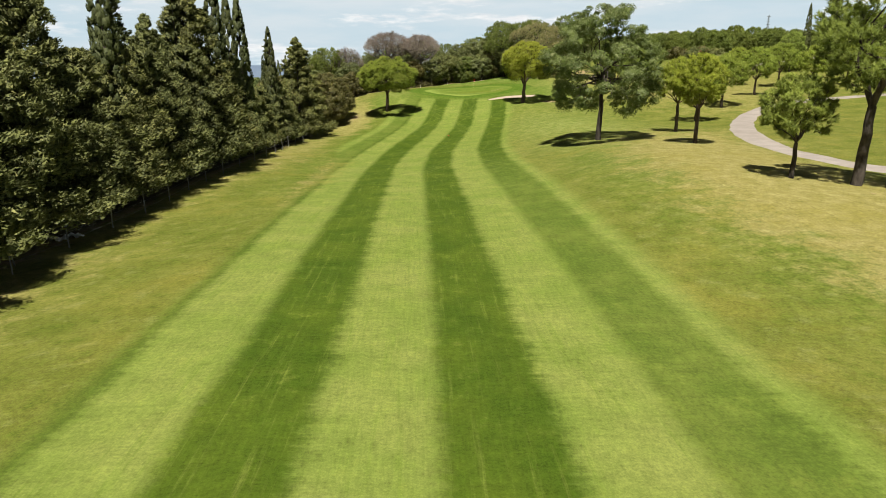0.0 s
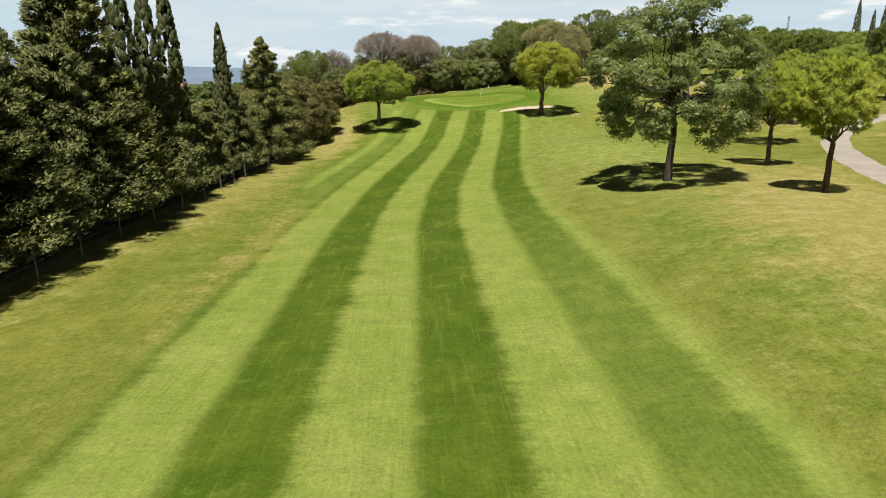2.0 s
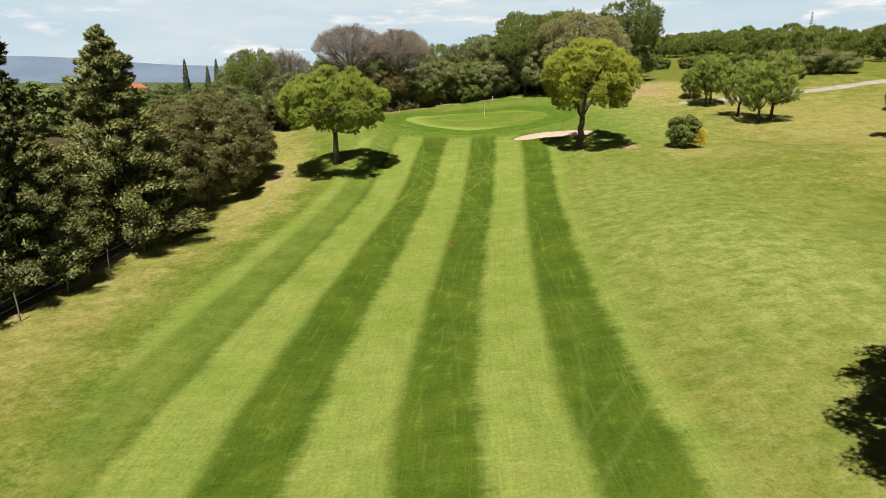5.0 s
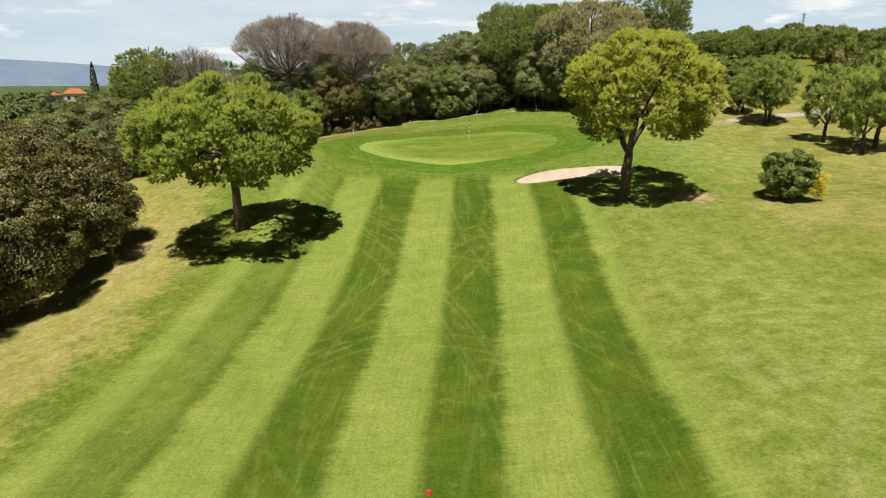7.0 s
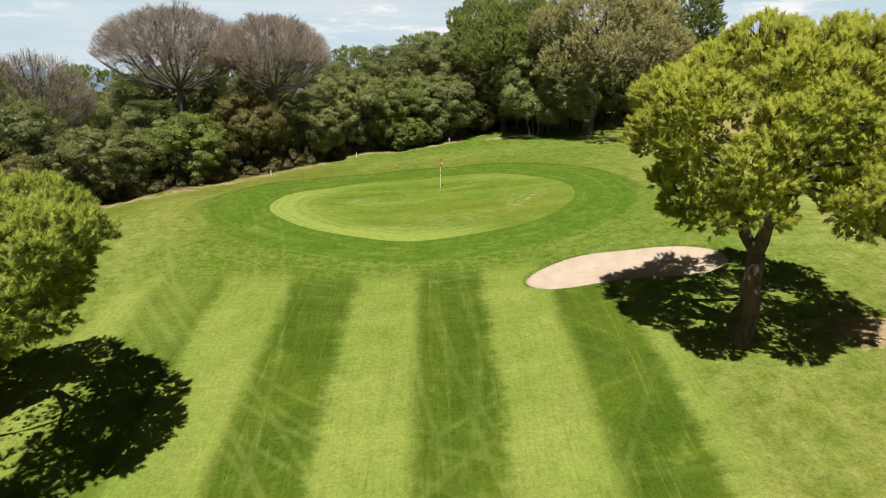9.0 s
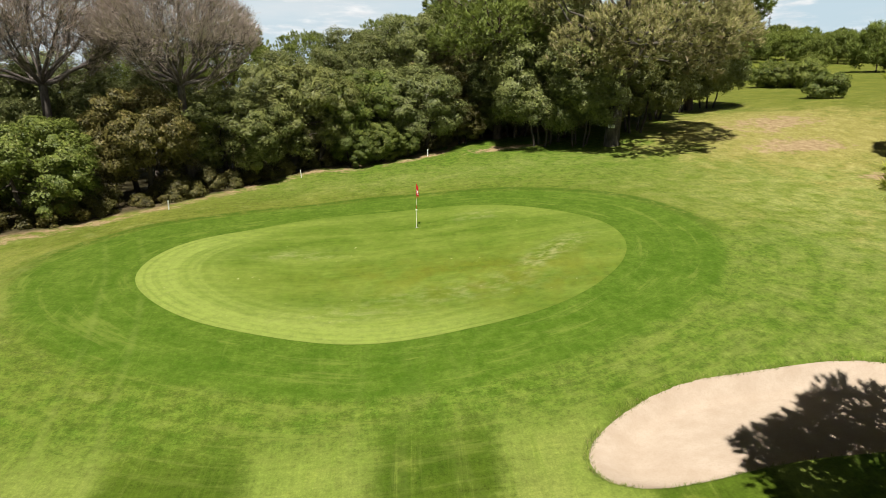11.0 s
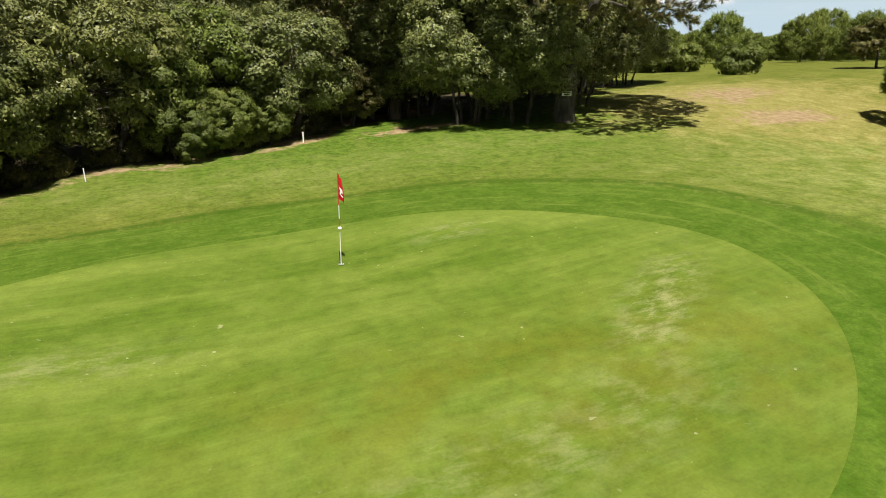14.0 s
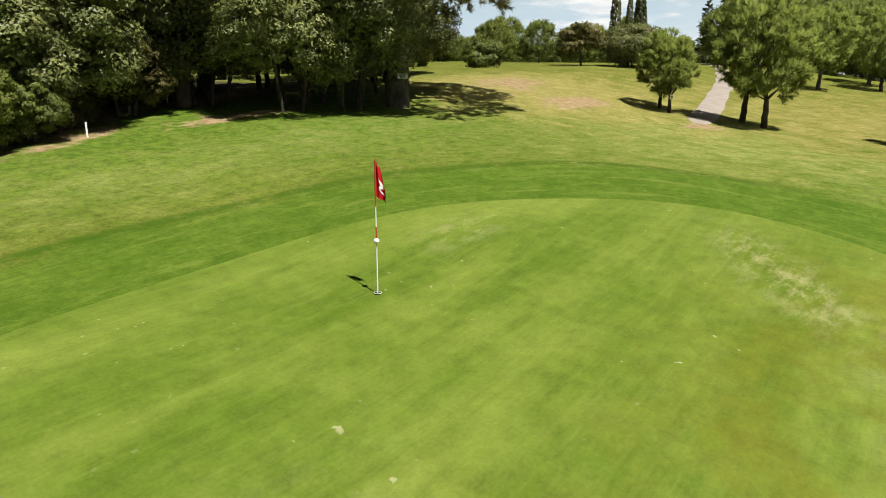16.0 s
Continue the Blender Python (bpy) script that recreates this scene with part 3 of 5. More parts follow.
green_mesh = disc("putting_green", green_rho, 5.4, 134.5, 9.0, 6.3, 26, 120, lambda x, y: lawn(x, y) + 0.01, green_material())
fields(green_mesh, edge=green_rho,
       worn=lambda x, y: np.clip(1.1 * blob(x - (y - 132.7) * 1.1, y, 11.0, 132.7, 0.9, 1.5) + 0.5 * blob(x, y, 7.5, 130.6, 3.0, 0.7) + 0.35 * blob(x, y, 3.5, 129.6, 2.5, 0.6)
                                  + 0.8 * blob(x, y, 9.6, 138.2, 1.0, 0.45) + 0.6 * blob(x, y, 1.6, 135.1, 1.6, 0.5), 0, 1),
       lightside=lambda x, y: np.clip(smooth(7.0 - x - 0.9 * (y - 131), -2.0, 5.0), 0.12, 1),
       brown=lambda x, y: np.clip(blob(x, y, 10.0, 131.2, 4.5, 2.2) + 0.7 * blob(x, y, 5.5, 132.6, 3.5, 1.3), 0, 1))
tagged(new("putting_green", green_mesh), "close-mown oval putting green with pale worn patches", "putting green", kind="structure")

sand_mesh = disc("bunker_sand", bunker_rho, 13.25, 122.2, 4.8, 1.5, 14, 144, lambda x, y: lawn(x, y) - 0.05 - 0.5 * smooth(1.07 - bunker_rho(x, y), 0.0, 0.4), sand_material(), 1.0)
tagged(new("bunker", sand_mesh), "shallow bean-shaped bunker of pale raked sand", "bunker", kind="structure")


def spline(points, step):
    pts = np.array(points, float)
    d = np.r_[0, np.cumsum(np.linalg.norm(np.diff(pts, axis=0), axis=1))]
    s = np.arange(0, d[-1], step)
    return np.stack([weights(s, d) @ pts[:, k] for k in range(pts.shape[1])], 1)


def strip(name, points, width, mat, label):
    line = spline(points, 0.8)
    way = np.gradient(line, axis=0)
    side = np.stack([way[:, 1], -way[:, 0]], 1) / np.linalg.norm(way, axis=1)[:, None]
    rows = []
    for k in np.linspace(-1, 1, 7):
        n_ = np.arange(len(line))
        q = line + side * (k * width / 2) * ((0.25 + 0.75 * smooth(n_, 0, 5)) * (1 + 0.06 * np.sin(n_ * 0.7 + 3 * k) + 0.04 * np.sin(n_ * 2.3 + 5 * k)))[:, None]
        lift = (0.05 if abs(k) < 0.99 else -0.04) - 0.12 * (1 - smooth(n_, 0, 4))
        rows.append(np.stack([q[:, 0], q[:, 1], lawn(q[:, 0], q[:, 1]) + lift], 1))
    n = len(line)
    v = np.concatenate(rows)
    a = (np.arange(6)[:, None] * n + np.arange(n - 1)).ravel()
    me = mesh_of(name, v, np.stack([a, a + 1, a + n + 1, a + n], 1), mat, True)
    return tagged(new(name, me), label, "path", kind="structure")


PATH_MAT = path_material()
strip("cart_path", [(90, 4), (60, 18), (44, 29), (34.6, 37.2), (30, 42.8), (28.4, 48.5), (28.6, 55), (31.2, 65), (34.6, 73), (38, 80), (43, 88), (50, 94), (60, 99), (80, 106), (110, 112)],
      3.0, PATH_MAT, "pale curving cart path of worn concrete")
strip("foot_path", [(32.2, 140), (36, 140.9), (42, 142), (52, 144), (62, 146), (76, 149.5), (95, 156), (120, 170)], 1.7, PATH_MAT, "narrow pale path of worn concrete between pines")

# ---- plants: builders ----
rng = np.random.default_rng(7)


def part(name, me, parent, label=""):
    ob = new(name, me)
    ob.parent = parent
    return tagged(ob, label)


def unit(v):
    return v / np.maximum(np.linalg.norm(v, axis=-1, keepdims=True), 1e-6)


def tube(points, radii, sides=6):
    """A tapering tube along points: corners and quads."""
    pts = np.asarray(points, float)
    way = unit(np.gradient(pts, axis=0))
    ref = np.where(np.abs(way[:, 2:3]) > 0.8, np.array([[1.0, 0, 0]]), np.array([[0, 0, 1.0]]))
    u = unit(np.cross(way, ref))
    v = np.cross(way, u)
    ang = np.linspace(0, 2 * math.pi, sides, endpoint=False)
    ring = u[:, None] * np.cos(ang)[None, :, None] + v[:, None] * np.sin(ang)[None, :, None]
    verts = (pts[:, None] + ring * np.asarray(radii, float)[:, None, None]).reshape(-1, 3)
    i, k = np.meshgrid(np.arange(len(pts) - 1), np.arange(sides), indexing="ij")
    a, b = (i * sides + k).ravel(), (i * sides + (k + 1) % sides).ravel()
    return verts, np.stack([a, b, b + sides, a + sides], 1)


def joined(pieces):
    verts, faces, n = [], [], 0
    for v, f in pieces:
        verts.append(v), faces.append(f + n)
        n += len(v)
    return np.concatenate(verts), np.concatenate(faces)


def bent(a, b, n=6, wander=0.12, sag=0.0):
    """A crooked line from a to b."""
    a, b = np.asarray(a, float), np.asarray(b, float)
    s = np.linspace(0, 1, n)[:, None]
    d = np.linalg.norm(b - a)
    off = rng.normal(size=(n, 3)) * wander * d * 0.35 * np.sin(s * math.pi)
    off[:, 2] += sag * d * np.sin(s[:, 0] * math.pi)
    return a + (b - a) * s + off


def facing_out(v, soft):
    """Turn each leaf (n, k, 3) so that its front looks along soft, and give its corners that soft normal."""
    n, k, _ = v.shape
    own = np.cross(v[:, 1] - v[:, 0], v[:, 2] - v[:, 0])
    back = (own * soft).sum(1) < 0
    v[back] = v[back][:, ::-1]
    normals = np.repeat(unit(soft + 0.25 * unit(np.where(back[:, None], -own, own))), k, 0)
    return v.reshape(-1, 3), np.arange(n * k).reshape(-1, k), normals


def blades(pos, normal, axis, length, width, soft=None, corners=4):
    """Leaves at pos, facing normal, long along axis: rhombus (4 corners) or spike (3)."""
    n = len(pos)
    axis = unit(np.broadcast_to(axis, (n, 3)))
    side = unit(np.cross(axis, normal))
    L, W = np.broadcast_to(length, n)[:, None], np.broadcast_to(width, n)[:, None]
    if corners == 4:
        v = np.stack([pos - axis * L / 2, pos + side * W / 2 + axis * L * 0.1, pos + axis * L / 2, pos - side * W / 2 + axis * L * 0.1], 1)
    else:
        v = np.stack([pos - axis * L / 2 - side * W * 0.6, pos - axis * L * 0.2 + side * W * 0.75, pos + axis * L * 0.6], 1)
    return facing_out(v, normal if soft is None else soft)


def clump_leaves(centres, radii, per, size, squash=0.8, facing=1.0, up=0.35, needle=False, slim=0.55, droop=0.0, ways_out=None, corners=4):
    """Leaves on the shells of clumps."""
    centres, radii = np.asarray(centres, float), np.asarray(radii, float)
    c, r = np.repeat(centres, per, 0), np.repeat(radii, per)
    n = len(c)
    d = unit(rng.normal(size=(n, 3)))
    d[:, 2] = np.where(rng.random(n) < 0.6, np.abs(d[:, 2]), d[:, 2])
    p = c + d * (r * np.where(rng.random(n) < 0.72, rng.uniform(0.82, 1.06, n), rng.uniform(0.3, 0.85, n)))[:, None] * np.array([1, 1, squash])
    jit = rng.normal(size=(n, 3))
    length = size * rng.uniform(0.65, 1.35, n)
    if ways_out is not None:
        d = unit(d + 0.8 * np.repeat(ways_out, per, 0))
    if needle:
        normal = unit(d + jit * 0.45 + np.array([0, 0, 0.25]))
        axis = unit(np.cross(normal, rng.normal(size=(n, 3)))) + d * 0.45 + np.array([0, 0, up - droop])
    else:
        normal = unit(d * facing + jit * 0.5 + np.array([0, 0, up]))
        axis = np.cross(normal, rng.normal(size=(n, 3))) + np.array([0, 0, -droop])
    soft = unit(d + np.array([0, 0, 0.3]) + 0.2 * jit)
    return blades(p, normal, axis, length, length * slim, soft, corners)


def needle_tufts(centres, radii, tufts, per, length, width, ways_out, squash=0.85):
    """Pine foliage: clumps of shoots, each a bottle brush of thin needles (one triangle each)."""
    centres, radii = np.asarray(centres, float), np.asarray(radii, float)
    c, r = np.repeat(centres, tufts, 0), np.repeat(radii, tufts)
    n = len(c)
    outward = np.repeat(ways_out, tufts, 0)
    d = unit(rng.normal(size=(n, 3)) + 0.7 * outward + np.array([0, 0, 0.45]))
    p = c + d * (r * rng.uniform(0.45, 1.05, n))[:, None] * np.array([1, 1, squash])
    shoot = unit(0.7 * d + 0.6 * outward + np.array([0, 0, 0.6]) + 0.25 * rng.normal(size=(n, 3)))
    feet = np.stack([c, p], 1)
    p, shoot = np.repeat(p, per, 0), np.repeat(shoot, per, 0)
    n = len(p)
    along = rng.uniform(-0.75, 0.65, n)
    round_ = rng.normal(size=(n, 3))
    round_ = unit(round_ - shoot * (round_ * shoot).sum(1, keepdims=True))
    way = unit(shoot * rng.uniform(0.45, 1.1, n)[:, None] * (1 + np.maximum(along, 0))[:, None] + round_ * 0.8)
    side = unit(np.cross(way, rng.normal(size=(n, 3))))
    L = (length * rng.uniform(0.7, 1.25, n))[:, None]
    foot = p + shoot * (along * length)[:, None] + rng.normal(size=(n, 3)) * 0.012
    v = np.stack([foot - side * width / 2, foot + side * width / 2, foot + way * L], 1)
    return *facing_out(v, unit(shoot * 0.7 + round_ * 0.6 + np.array([0, 0, 0.4]) + 0.2 * rng.normal(size=(n, 3)))), feet


def lobed(n, r, low, top, flat, lobes, size, core=0):
    """A crown of swelling lobes: clump centres over the lobes' outer faces, their outward ways, and points within the lobes."""
    i = np.arange(lobes) + 0.5
    z = 1 - 1.8 * i / lobes
    a = i * 2.39996 + rng.normal(size=lobes) * 0.35
    d = unit(np.stack([np.cos(a) * np.sqrt(1 - z * z), np.sin(a) * np.sqrt(1 - z * z), z], 1) + rng.normal(size=(lobes, 3)) * 0.12)
    mid = low + (top - low) * flat
    own = size * rng.uniform(0.72, 1.3, lobes)
    hold = (1 - own * 0.92) * rng.uniform(0.86, 1.04, lobes)
    up, down = top - mid, mid - low
    tall = np.where(d[:, 2] > 0, up, down)
    c = np.stack([d[:, 0] * r * hold, d[:, 1] * r * hold, mid + d[:, 2] * tall * hold], 1)
    c = np.concatenate([c, [[0.0, 0.0, mid + 0.25 * up]]])
    own = np.append(own, 0.55)
    half = np.stack([own * r, own * r, own * 0.5 * (r + 0.5 * (up + down))], 1)
    pick = rng.choice(lobes, n * 3, p=own[:-1] ** 2 / (own[:-1] ** 2).sum())
    way = unit(rng.normal(size=(n * 3, 3)) + 0.55 * d[pick] + np.array([0, 0, 0.3]))
    p = c[pick] + way * half[pick] * rng.uniform(0.9, 1.04, (n * 3, 1))
    buried = (np.linalg.norm((p[:, None] - c[None]) / half[None], axis=2) < 0.86).sum(1) > 0
    p, way = p[~buried][:n], way[~buried][:n]
    pick = rng.integers(0, lobes + 1, core)
    inside = c[pick] + unit(rng.normal(size=(core, 3))) * half[pick] * (0.7 * rng.random((core, 1)) ** 0.4)
    return p, way, inside


def inner_leaves(points, length):
    """Larger leaves deep in a crown, which keep the light out."""
    n = len(points)
    return blades(points, unit(rng.normal(size=(n, 3))), rng.normal(size=(n, 3)), length * rng.uniform(0.7, 1.3, n), length * 0.8, None, 3)


def fused(*groups):
    """Several sets of leaves as one: corners, faces, normals."""
    v, f = joined([(g[0], g[1]) for g in groups])
    return v, f, np.concatenate([g[2] for g in groups])


def thing(name, label, category, group=""):
    return tagged(new(name), label, category, group)


def stone_pine(h, r, low, needles, label, dense=1.0, lean=(0, 0), forks=2, name="stone_pine", group="pines on the course", leaf=0.30, trunk_r=None, bark=None, flat=0.42, clumps=230, tufts=6, needles_each=44, clump=0.115, thin=0.14, boughs=11, lobes=30, lobe=0.26, core=2600):
    """Umbrella pine: forked trunk, limbs, rounded crown of needle tufts."""
    tree = thing(name, label, "tree", group)
    bark = bark or PINE_BARK
    tr = trunk_r or 0.03 * h
    fork = np.array([lean[0] * 0.3, lean[1] * 0.3, low * 0.9])
    line = bent((0, 0, -0.3), fork, 7, 0.035)
    v, f = tube(line, np.linspace(tr * 1.25, tr * 0.85, 7), 9)
    part("trunk", mesh_of("trunk", v, f, bark, True), tree)
    size = r * clump
    pts, ways_out, inside = lobed(int(clumps * dense), r, low, h, flat, lobes, lobe, core)
    pts[:, :2] += np.array(lean)
    inside[:, :2] += np.array(lean)
    girth = size * rng.uniform(0.75, 1.3, len(pts))
    v, f, soft, feet = needle_tufts(pts, girth, tufts, needles_each, leaf, leaf * thin, ways_out)
    v, f, soft = fused((v, f, soft), inner_leaves(inside, 0.034 * r))
    part("crown", mesh_of("crown", v, f, needles, normals=soft), tree)
    ways = unit(feet[:, 1] - feet[:, 0])
    across = unit(np.cross(ways, rng.normal(size=ways.shape))) * 0.014
    inner = feet[:, 0] - 0.9 * size * unit(feet[:, 0] - np.array([lean[0], lean[1], low])) 
    twig = np.stack([inner - across, inner + across, feet[:, 1]], 1).reshape(-1, 3)
    tagged(part("twigwork", mesh_of("twigwork", twig, np.arange(len(twig)).reshape(-1, 3), bark), tree), "thin bare twigs", kind="stuff")
    heads = [fork] if forks == 1 else [fork + np.array([math.cos(a) * r * 0.28, math.sin(a) * r * 0.28, (h - low) * 0.33]) for a in np.linspace(0.4, 0.4 + 2 * math.pi, forks, endpoint=False)]
    for head in heads:
        if forks > 1:
            v, f = tube(bent(line[-1], head, 5, 0.1), np.linspace(tr * 0.7, tr * 0.45, 5), 7)
            part("limb", mesh_of("limb", v, f, bark, True), tree)
        for k in rng.choice(len(pts), max(2, int(boughs / forks)), replace=False):
            v, f = tube(bent(head, pts[k] * np.array([0.9, 0.9, 1]), 5, 0.16), np.linspace(tr * 0.36, tr * 0.07, 5), 5)
            part("branch", mesh_of("branch", v, f, bark, True), tree)
    return tree


def broadleaf(h, r, low, leaves, label, name="oak_tree", category="tree", group="", clumps=110, per=90, leaf=0.2, size=0.2, stems=1, bark=None, flat=0.45, limbs=10, trunk_r=None, lobes=20, lobe=0.32, core=2200):
    """Round-crowned tree or shrub: stems, limbs, clumps of leaves with gaps."""
    tree = thing(name, label, category, group)
    bark = bark or DARK_BARK
    tr = trunk_r or 0.028 * h
    pts, ways_out, inside = lobed(clumps, r, low, h, flat, lobes, lobe, core)
    for s in range(stems):
        a = 2 * math.pi * s / stems + 0.5
        foot = np.array([math.cos(a), math.sin(a), 0]) * (0 if stems == 1 else 0.3 * r * 0.5)
        top = np.array([foot[0] * 2.2, foot[1] * 2.2, low + (h - low) * 0.45])
        v, f = tube(bent(foot - np.array([0, 0, 0.3]), top, 7, 0.03), np.linspace(tr * 1.2, tr * 0.5, 7), 8)
        part("trunk", mesh_of("trunk", v, f, bark, True), tree)
        for k in rng.choice(len(pts), limbs // stems, replace=False):
            v, f = tube(bent(top * np.array([1, 1, rng.uniform(0.65, 1.0)]), pts[k], 6, 0.2), np.linspace(tr * 0.42, tr * 0.06, 6), 5)
            part("limb", mesh_of("limb", v, f, bark, True), tree)
    leafage = clump_leaves(pts, r * size * rng.uniform(0.7, 1.35, len(pts)), per, leaf, 0.8, slim=0.6, ways_out=ways_out, corners=3)
    v, f, soft = fused(leafage, inner_leaves(inside, 0.075 * r))
    part("crown", mesh_of("crown", v, f, leaves, normals=soft), tree)
    return tree


def conifer(h, r, leaves, label, name="conifer", group="conifers of the hedge", tiers=150, per=26, leaf=0.3, low=1.2, taper=0.75, spiky=0.0, bark=None):
    """Conical conifer with drooping, shaggy sprays on rising branches."""
    tree = thing(name, label, "tree", group)
    bark = bark or DARK_BARK
    v, f = tube(bent((0, 0, -0.3), (0, 0, h), 8, 0.015), np.linspace(h * 0.018, 0.02, 8), 7)
    part("trunk", mesh_of("trunk", v, f, bark, True), tree)
    z = low + (h - low) * rng.random(tiers) ** 1.25
    ang = rng.random(tiers) * 2 * math.pi
    reach = (r * (1 - z / h) ** taper + 0.12) * rng.uniform(0.6, 1.18, tiers)
    tips = np.stack([np.cos(ang) * reach, np.sin(ang) * reach, z + reach * (0.12 - 0.2 * spiky)], 1)
    axis = np.stack([0 * z, 0 * z, z - 0.15 * reach], 1)
    centres, radii = [], []
    for s in (0.5, 0.72, 0.9, 1.03):
        centres.append(axis + (tips - axis) * s + rng.normal(size=tips.shape) * 0.1)
        radii.append((0.2 + 0.17 * reach) * (1.25 - 0.5 * s) * (1 - 0.35 * spiky))
    centres, radii = np.concatenate(centres), np.concatenate(radii)
    out = unit(np.repeat(centres * np.array([1, 1, 0]), per, 0) + 1e-4)
    c, rr = np.repeat(centres, per, 0), np.repeat(radii, per)
    n = len(c)
    d = unit(rng.normal(size=(n, 3)))
    p = c + d * (rr * np.sqrt(rng.random(n)))[:, None] * np.array([1.0, 1.0, 0.7])
    way = unit(0.9 * out + np.array([0, 0, 0.42]) + rng.normal(size=(n, 3)) * 0.42)
    normal = unit(rng.normal(size=(n, 3)) * 0.4 + np.array([0, 0, 0.7]) + out * 0.5 + d * 0.5)
    L = leaf * rng.uniform(0.6, 1.4, n)
    v, f, soft = blades(p, normal, way, L, L * 0.34, unit(out * 0.5 + d * 0.6 + np.array([0, 0, 0.95])), 3)
    part("crown", mesh_of("crown", v, f, leaves, normals=soft), tree)
    return tree


def cypress(h, r, label, group="columnar cypresses", leaves=None, n=22000, leaf=0.2):
    """Slim column of upright sprays."""
    tree = thing("cypress_tree", label, "tree", group)
    v, f = tube(bent((0, 0, -0.3), (0, 0, h * 0.9), 6, 0.01), np.linspace(h * 0.014, 0.02, 6), 7)
    part("trunk", mesh_of("trunk", v, f, DARK_BARK, True), tree)
    k = 420
    ct, ca = (np.arange(k) + rng.random(k)) / k, rng.random(k) * 2 * math.pi
    wide = r * np.minimum(1.0, 0.62 + 1.9 * ct) * (1 - ct) ** 0.62 * rng.uniform(0.84, 1.08, k)
    knob = np.stack([np.cos(ca) * wide, np.sin(ca) * wide, 0.5 + (h - 0.6) * ct], 1)
    pick = rng.integers(0, k, n)
    d = unit(rng.normal(size=(n, 3)))
    out = np.stack([np.cos(ca), np.sin(ca), 0 * ca], 1)[pick]
    p = knob[pick] + d * np.array([0.2, 0.2, 0.42]) * (0.4 + 0.6 * (1 - ct[pick]))[:, None]
    L = leaf * rng.uniform(0.6, 1.4, n)
    v, f, soft = blades(p, unit(out + rng.normal(size=(n, 3)) * 0.5), np.array([0, 0, 1.0]) + out * 0.35 + rng.normal(size=(n, 3)) * 0.3, L, L * 0.45, unit(out * 0.8 + 0.7 * d + np.array([0, 0, 0.35])), 3)
    part("crown", mesh_of("crown", v, f, leaves or CYPRESS, normals=soft), tree)
    return tree


def dead_pine(h, r, low, label, twigs=1.0):
    """Dead umbrella pine: bare grey limbs fanning into a dome of fine twigs."""
    tree = thing("dead_pine", label, "tree", "dead pines")
    fork = np.array([0, 0, low])
    v, f = tube(bent((0, 0, -0.3), fork, 6, 0.04), np.linspace(0.27, 0.2, 6), 8)
    part("trunk", mesh_of("trunk", v, f, DEAD_WOOD, True), tree)
    fine, tips, ways = [], [], []
    for k in range(19):
        a, e = k * 2.4, ((k + 0.5) / 19) ** 0.5
        rim = np.array([math.cos(a) * r * e * 0.86, math.sin(a) * r * e * 0.86, h - 1.3 - (h - low) * 0.56 * e**2.6])
        knee = fork + (rim - fork) * np.array([0.55, 0.55, 0.42]) + rng.normal(size=3) * 0.2
        line = np.concatenate([bent(fork, knee, 4, 0.1), bent(knee, rim, 6, 0.1)[1:]])
        v, f = tube(line, np.linspace(0.11, 0.03, len(line)), 5)
        part("limb", mesh_of("limb", v, f, DEAD_WOOD, True), tree)
        for j in range(15):
            s = line[rng.integers(3, len(line))]
            d = unit(unit((s - fork) * np.array([1, 1, 0.5])) + rng.normal(size=3) * 0.6 + np.array([0, 0, 0.2]))
            sub = bent(s, s + d * rng.uniform(0.14, 0.27) * r, 4, 0.15)
            fine.append(tube(sub, np.linspace(0.03, 0.012, 4), 3))
            for q in range(10):
                s2 = sub[rng.integers(1, 4)]
                d2 = unit(d + rng.normal(size=3) * 0.55 + np.array([0, 0, 0.2]))
                e2 = s2 + d2 * rng.uniform(0.07, 0.15) * r
                fine.append(tube(bent(s2, e2, 3, 0.1), (0.014, 0.011, 0.007), 3))
                tips.append(e2), tips.append((s2 + e2) / 2), ways.append(d2), ways.append(d2)
    v, f = joined(fine)
    mid = low + 0.42 * (h - low)

    def held(p, loose=0.03):
        """Keep points within the umbrella."""
        q = np.sqrt((p[:, 0] ** 2 + p[:, 1] ** 2) / r**2 + (np.maximum(p[:, 2] - mid, 0) / (h - mid)) ** 2)
        cone = r * (0.3 + 0.7 * np.clip((p[:, 2] - low) / (mid - low), 0, 1) ** 0.7)
        lump = 1 + 0.035 * np.sin(p[:, 0] * 2.1 + 1) * np.sin(p[:, 1] * 1.9) + loose * rng.normal(size=len(p))
        k = np.minimum(1, lump / np.maximum(q, 1e-3))
        out = p.copy()
        out[:, :2] *= np.minimum(k, cone / np.maximum(np.hypot(p[:, 0], p[:, 1]), 1e-3))[:, None]
        out[:, 2] = np.where(p[:, 2] > mid, mid + (p[:, 2] - mid) * k, p[:, 2])
        return out

    v = held(v, 0.0)
    n = int(11000 * twigs)
    pick = rng.integers(0, len(tips), n)
    foot, d = np.array(tips)[pick] + rng.normal(size=(n, 3)) * 0.15, unit(np.array(ways)[pick] + rng.normal(size=(n, 3)) * 0.5 + np.array([0, 0, 0.25]))
    shell = int(20000 * twigs)
    u = unit(rng.normal(size=(shell, 3)))
    u[:, 2] = np.abs(u[:, 2]) - 0.12
    rim = u * rng.uniform(0.76, 0.99, shell)[:, None] * np.array([r, r, h - mid]) + np.array([0, 0, mid])
    gaps = np.sin(rim[:, 0] * 1.7 + 0.6) * np.sin(rim[:, 1] * 1.5) + 0.4 * np.sin(rim[:, 0] * 3.9 + rim[:, 1] * 3.1)
    rim = rim[gaps > rng.uniform(-1.6, 0.2, shell)]
    foot = np.concatenate([foot, rim])
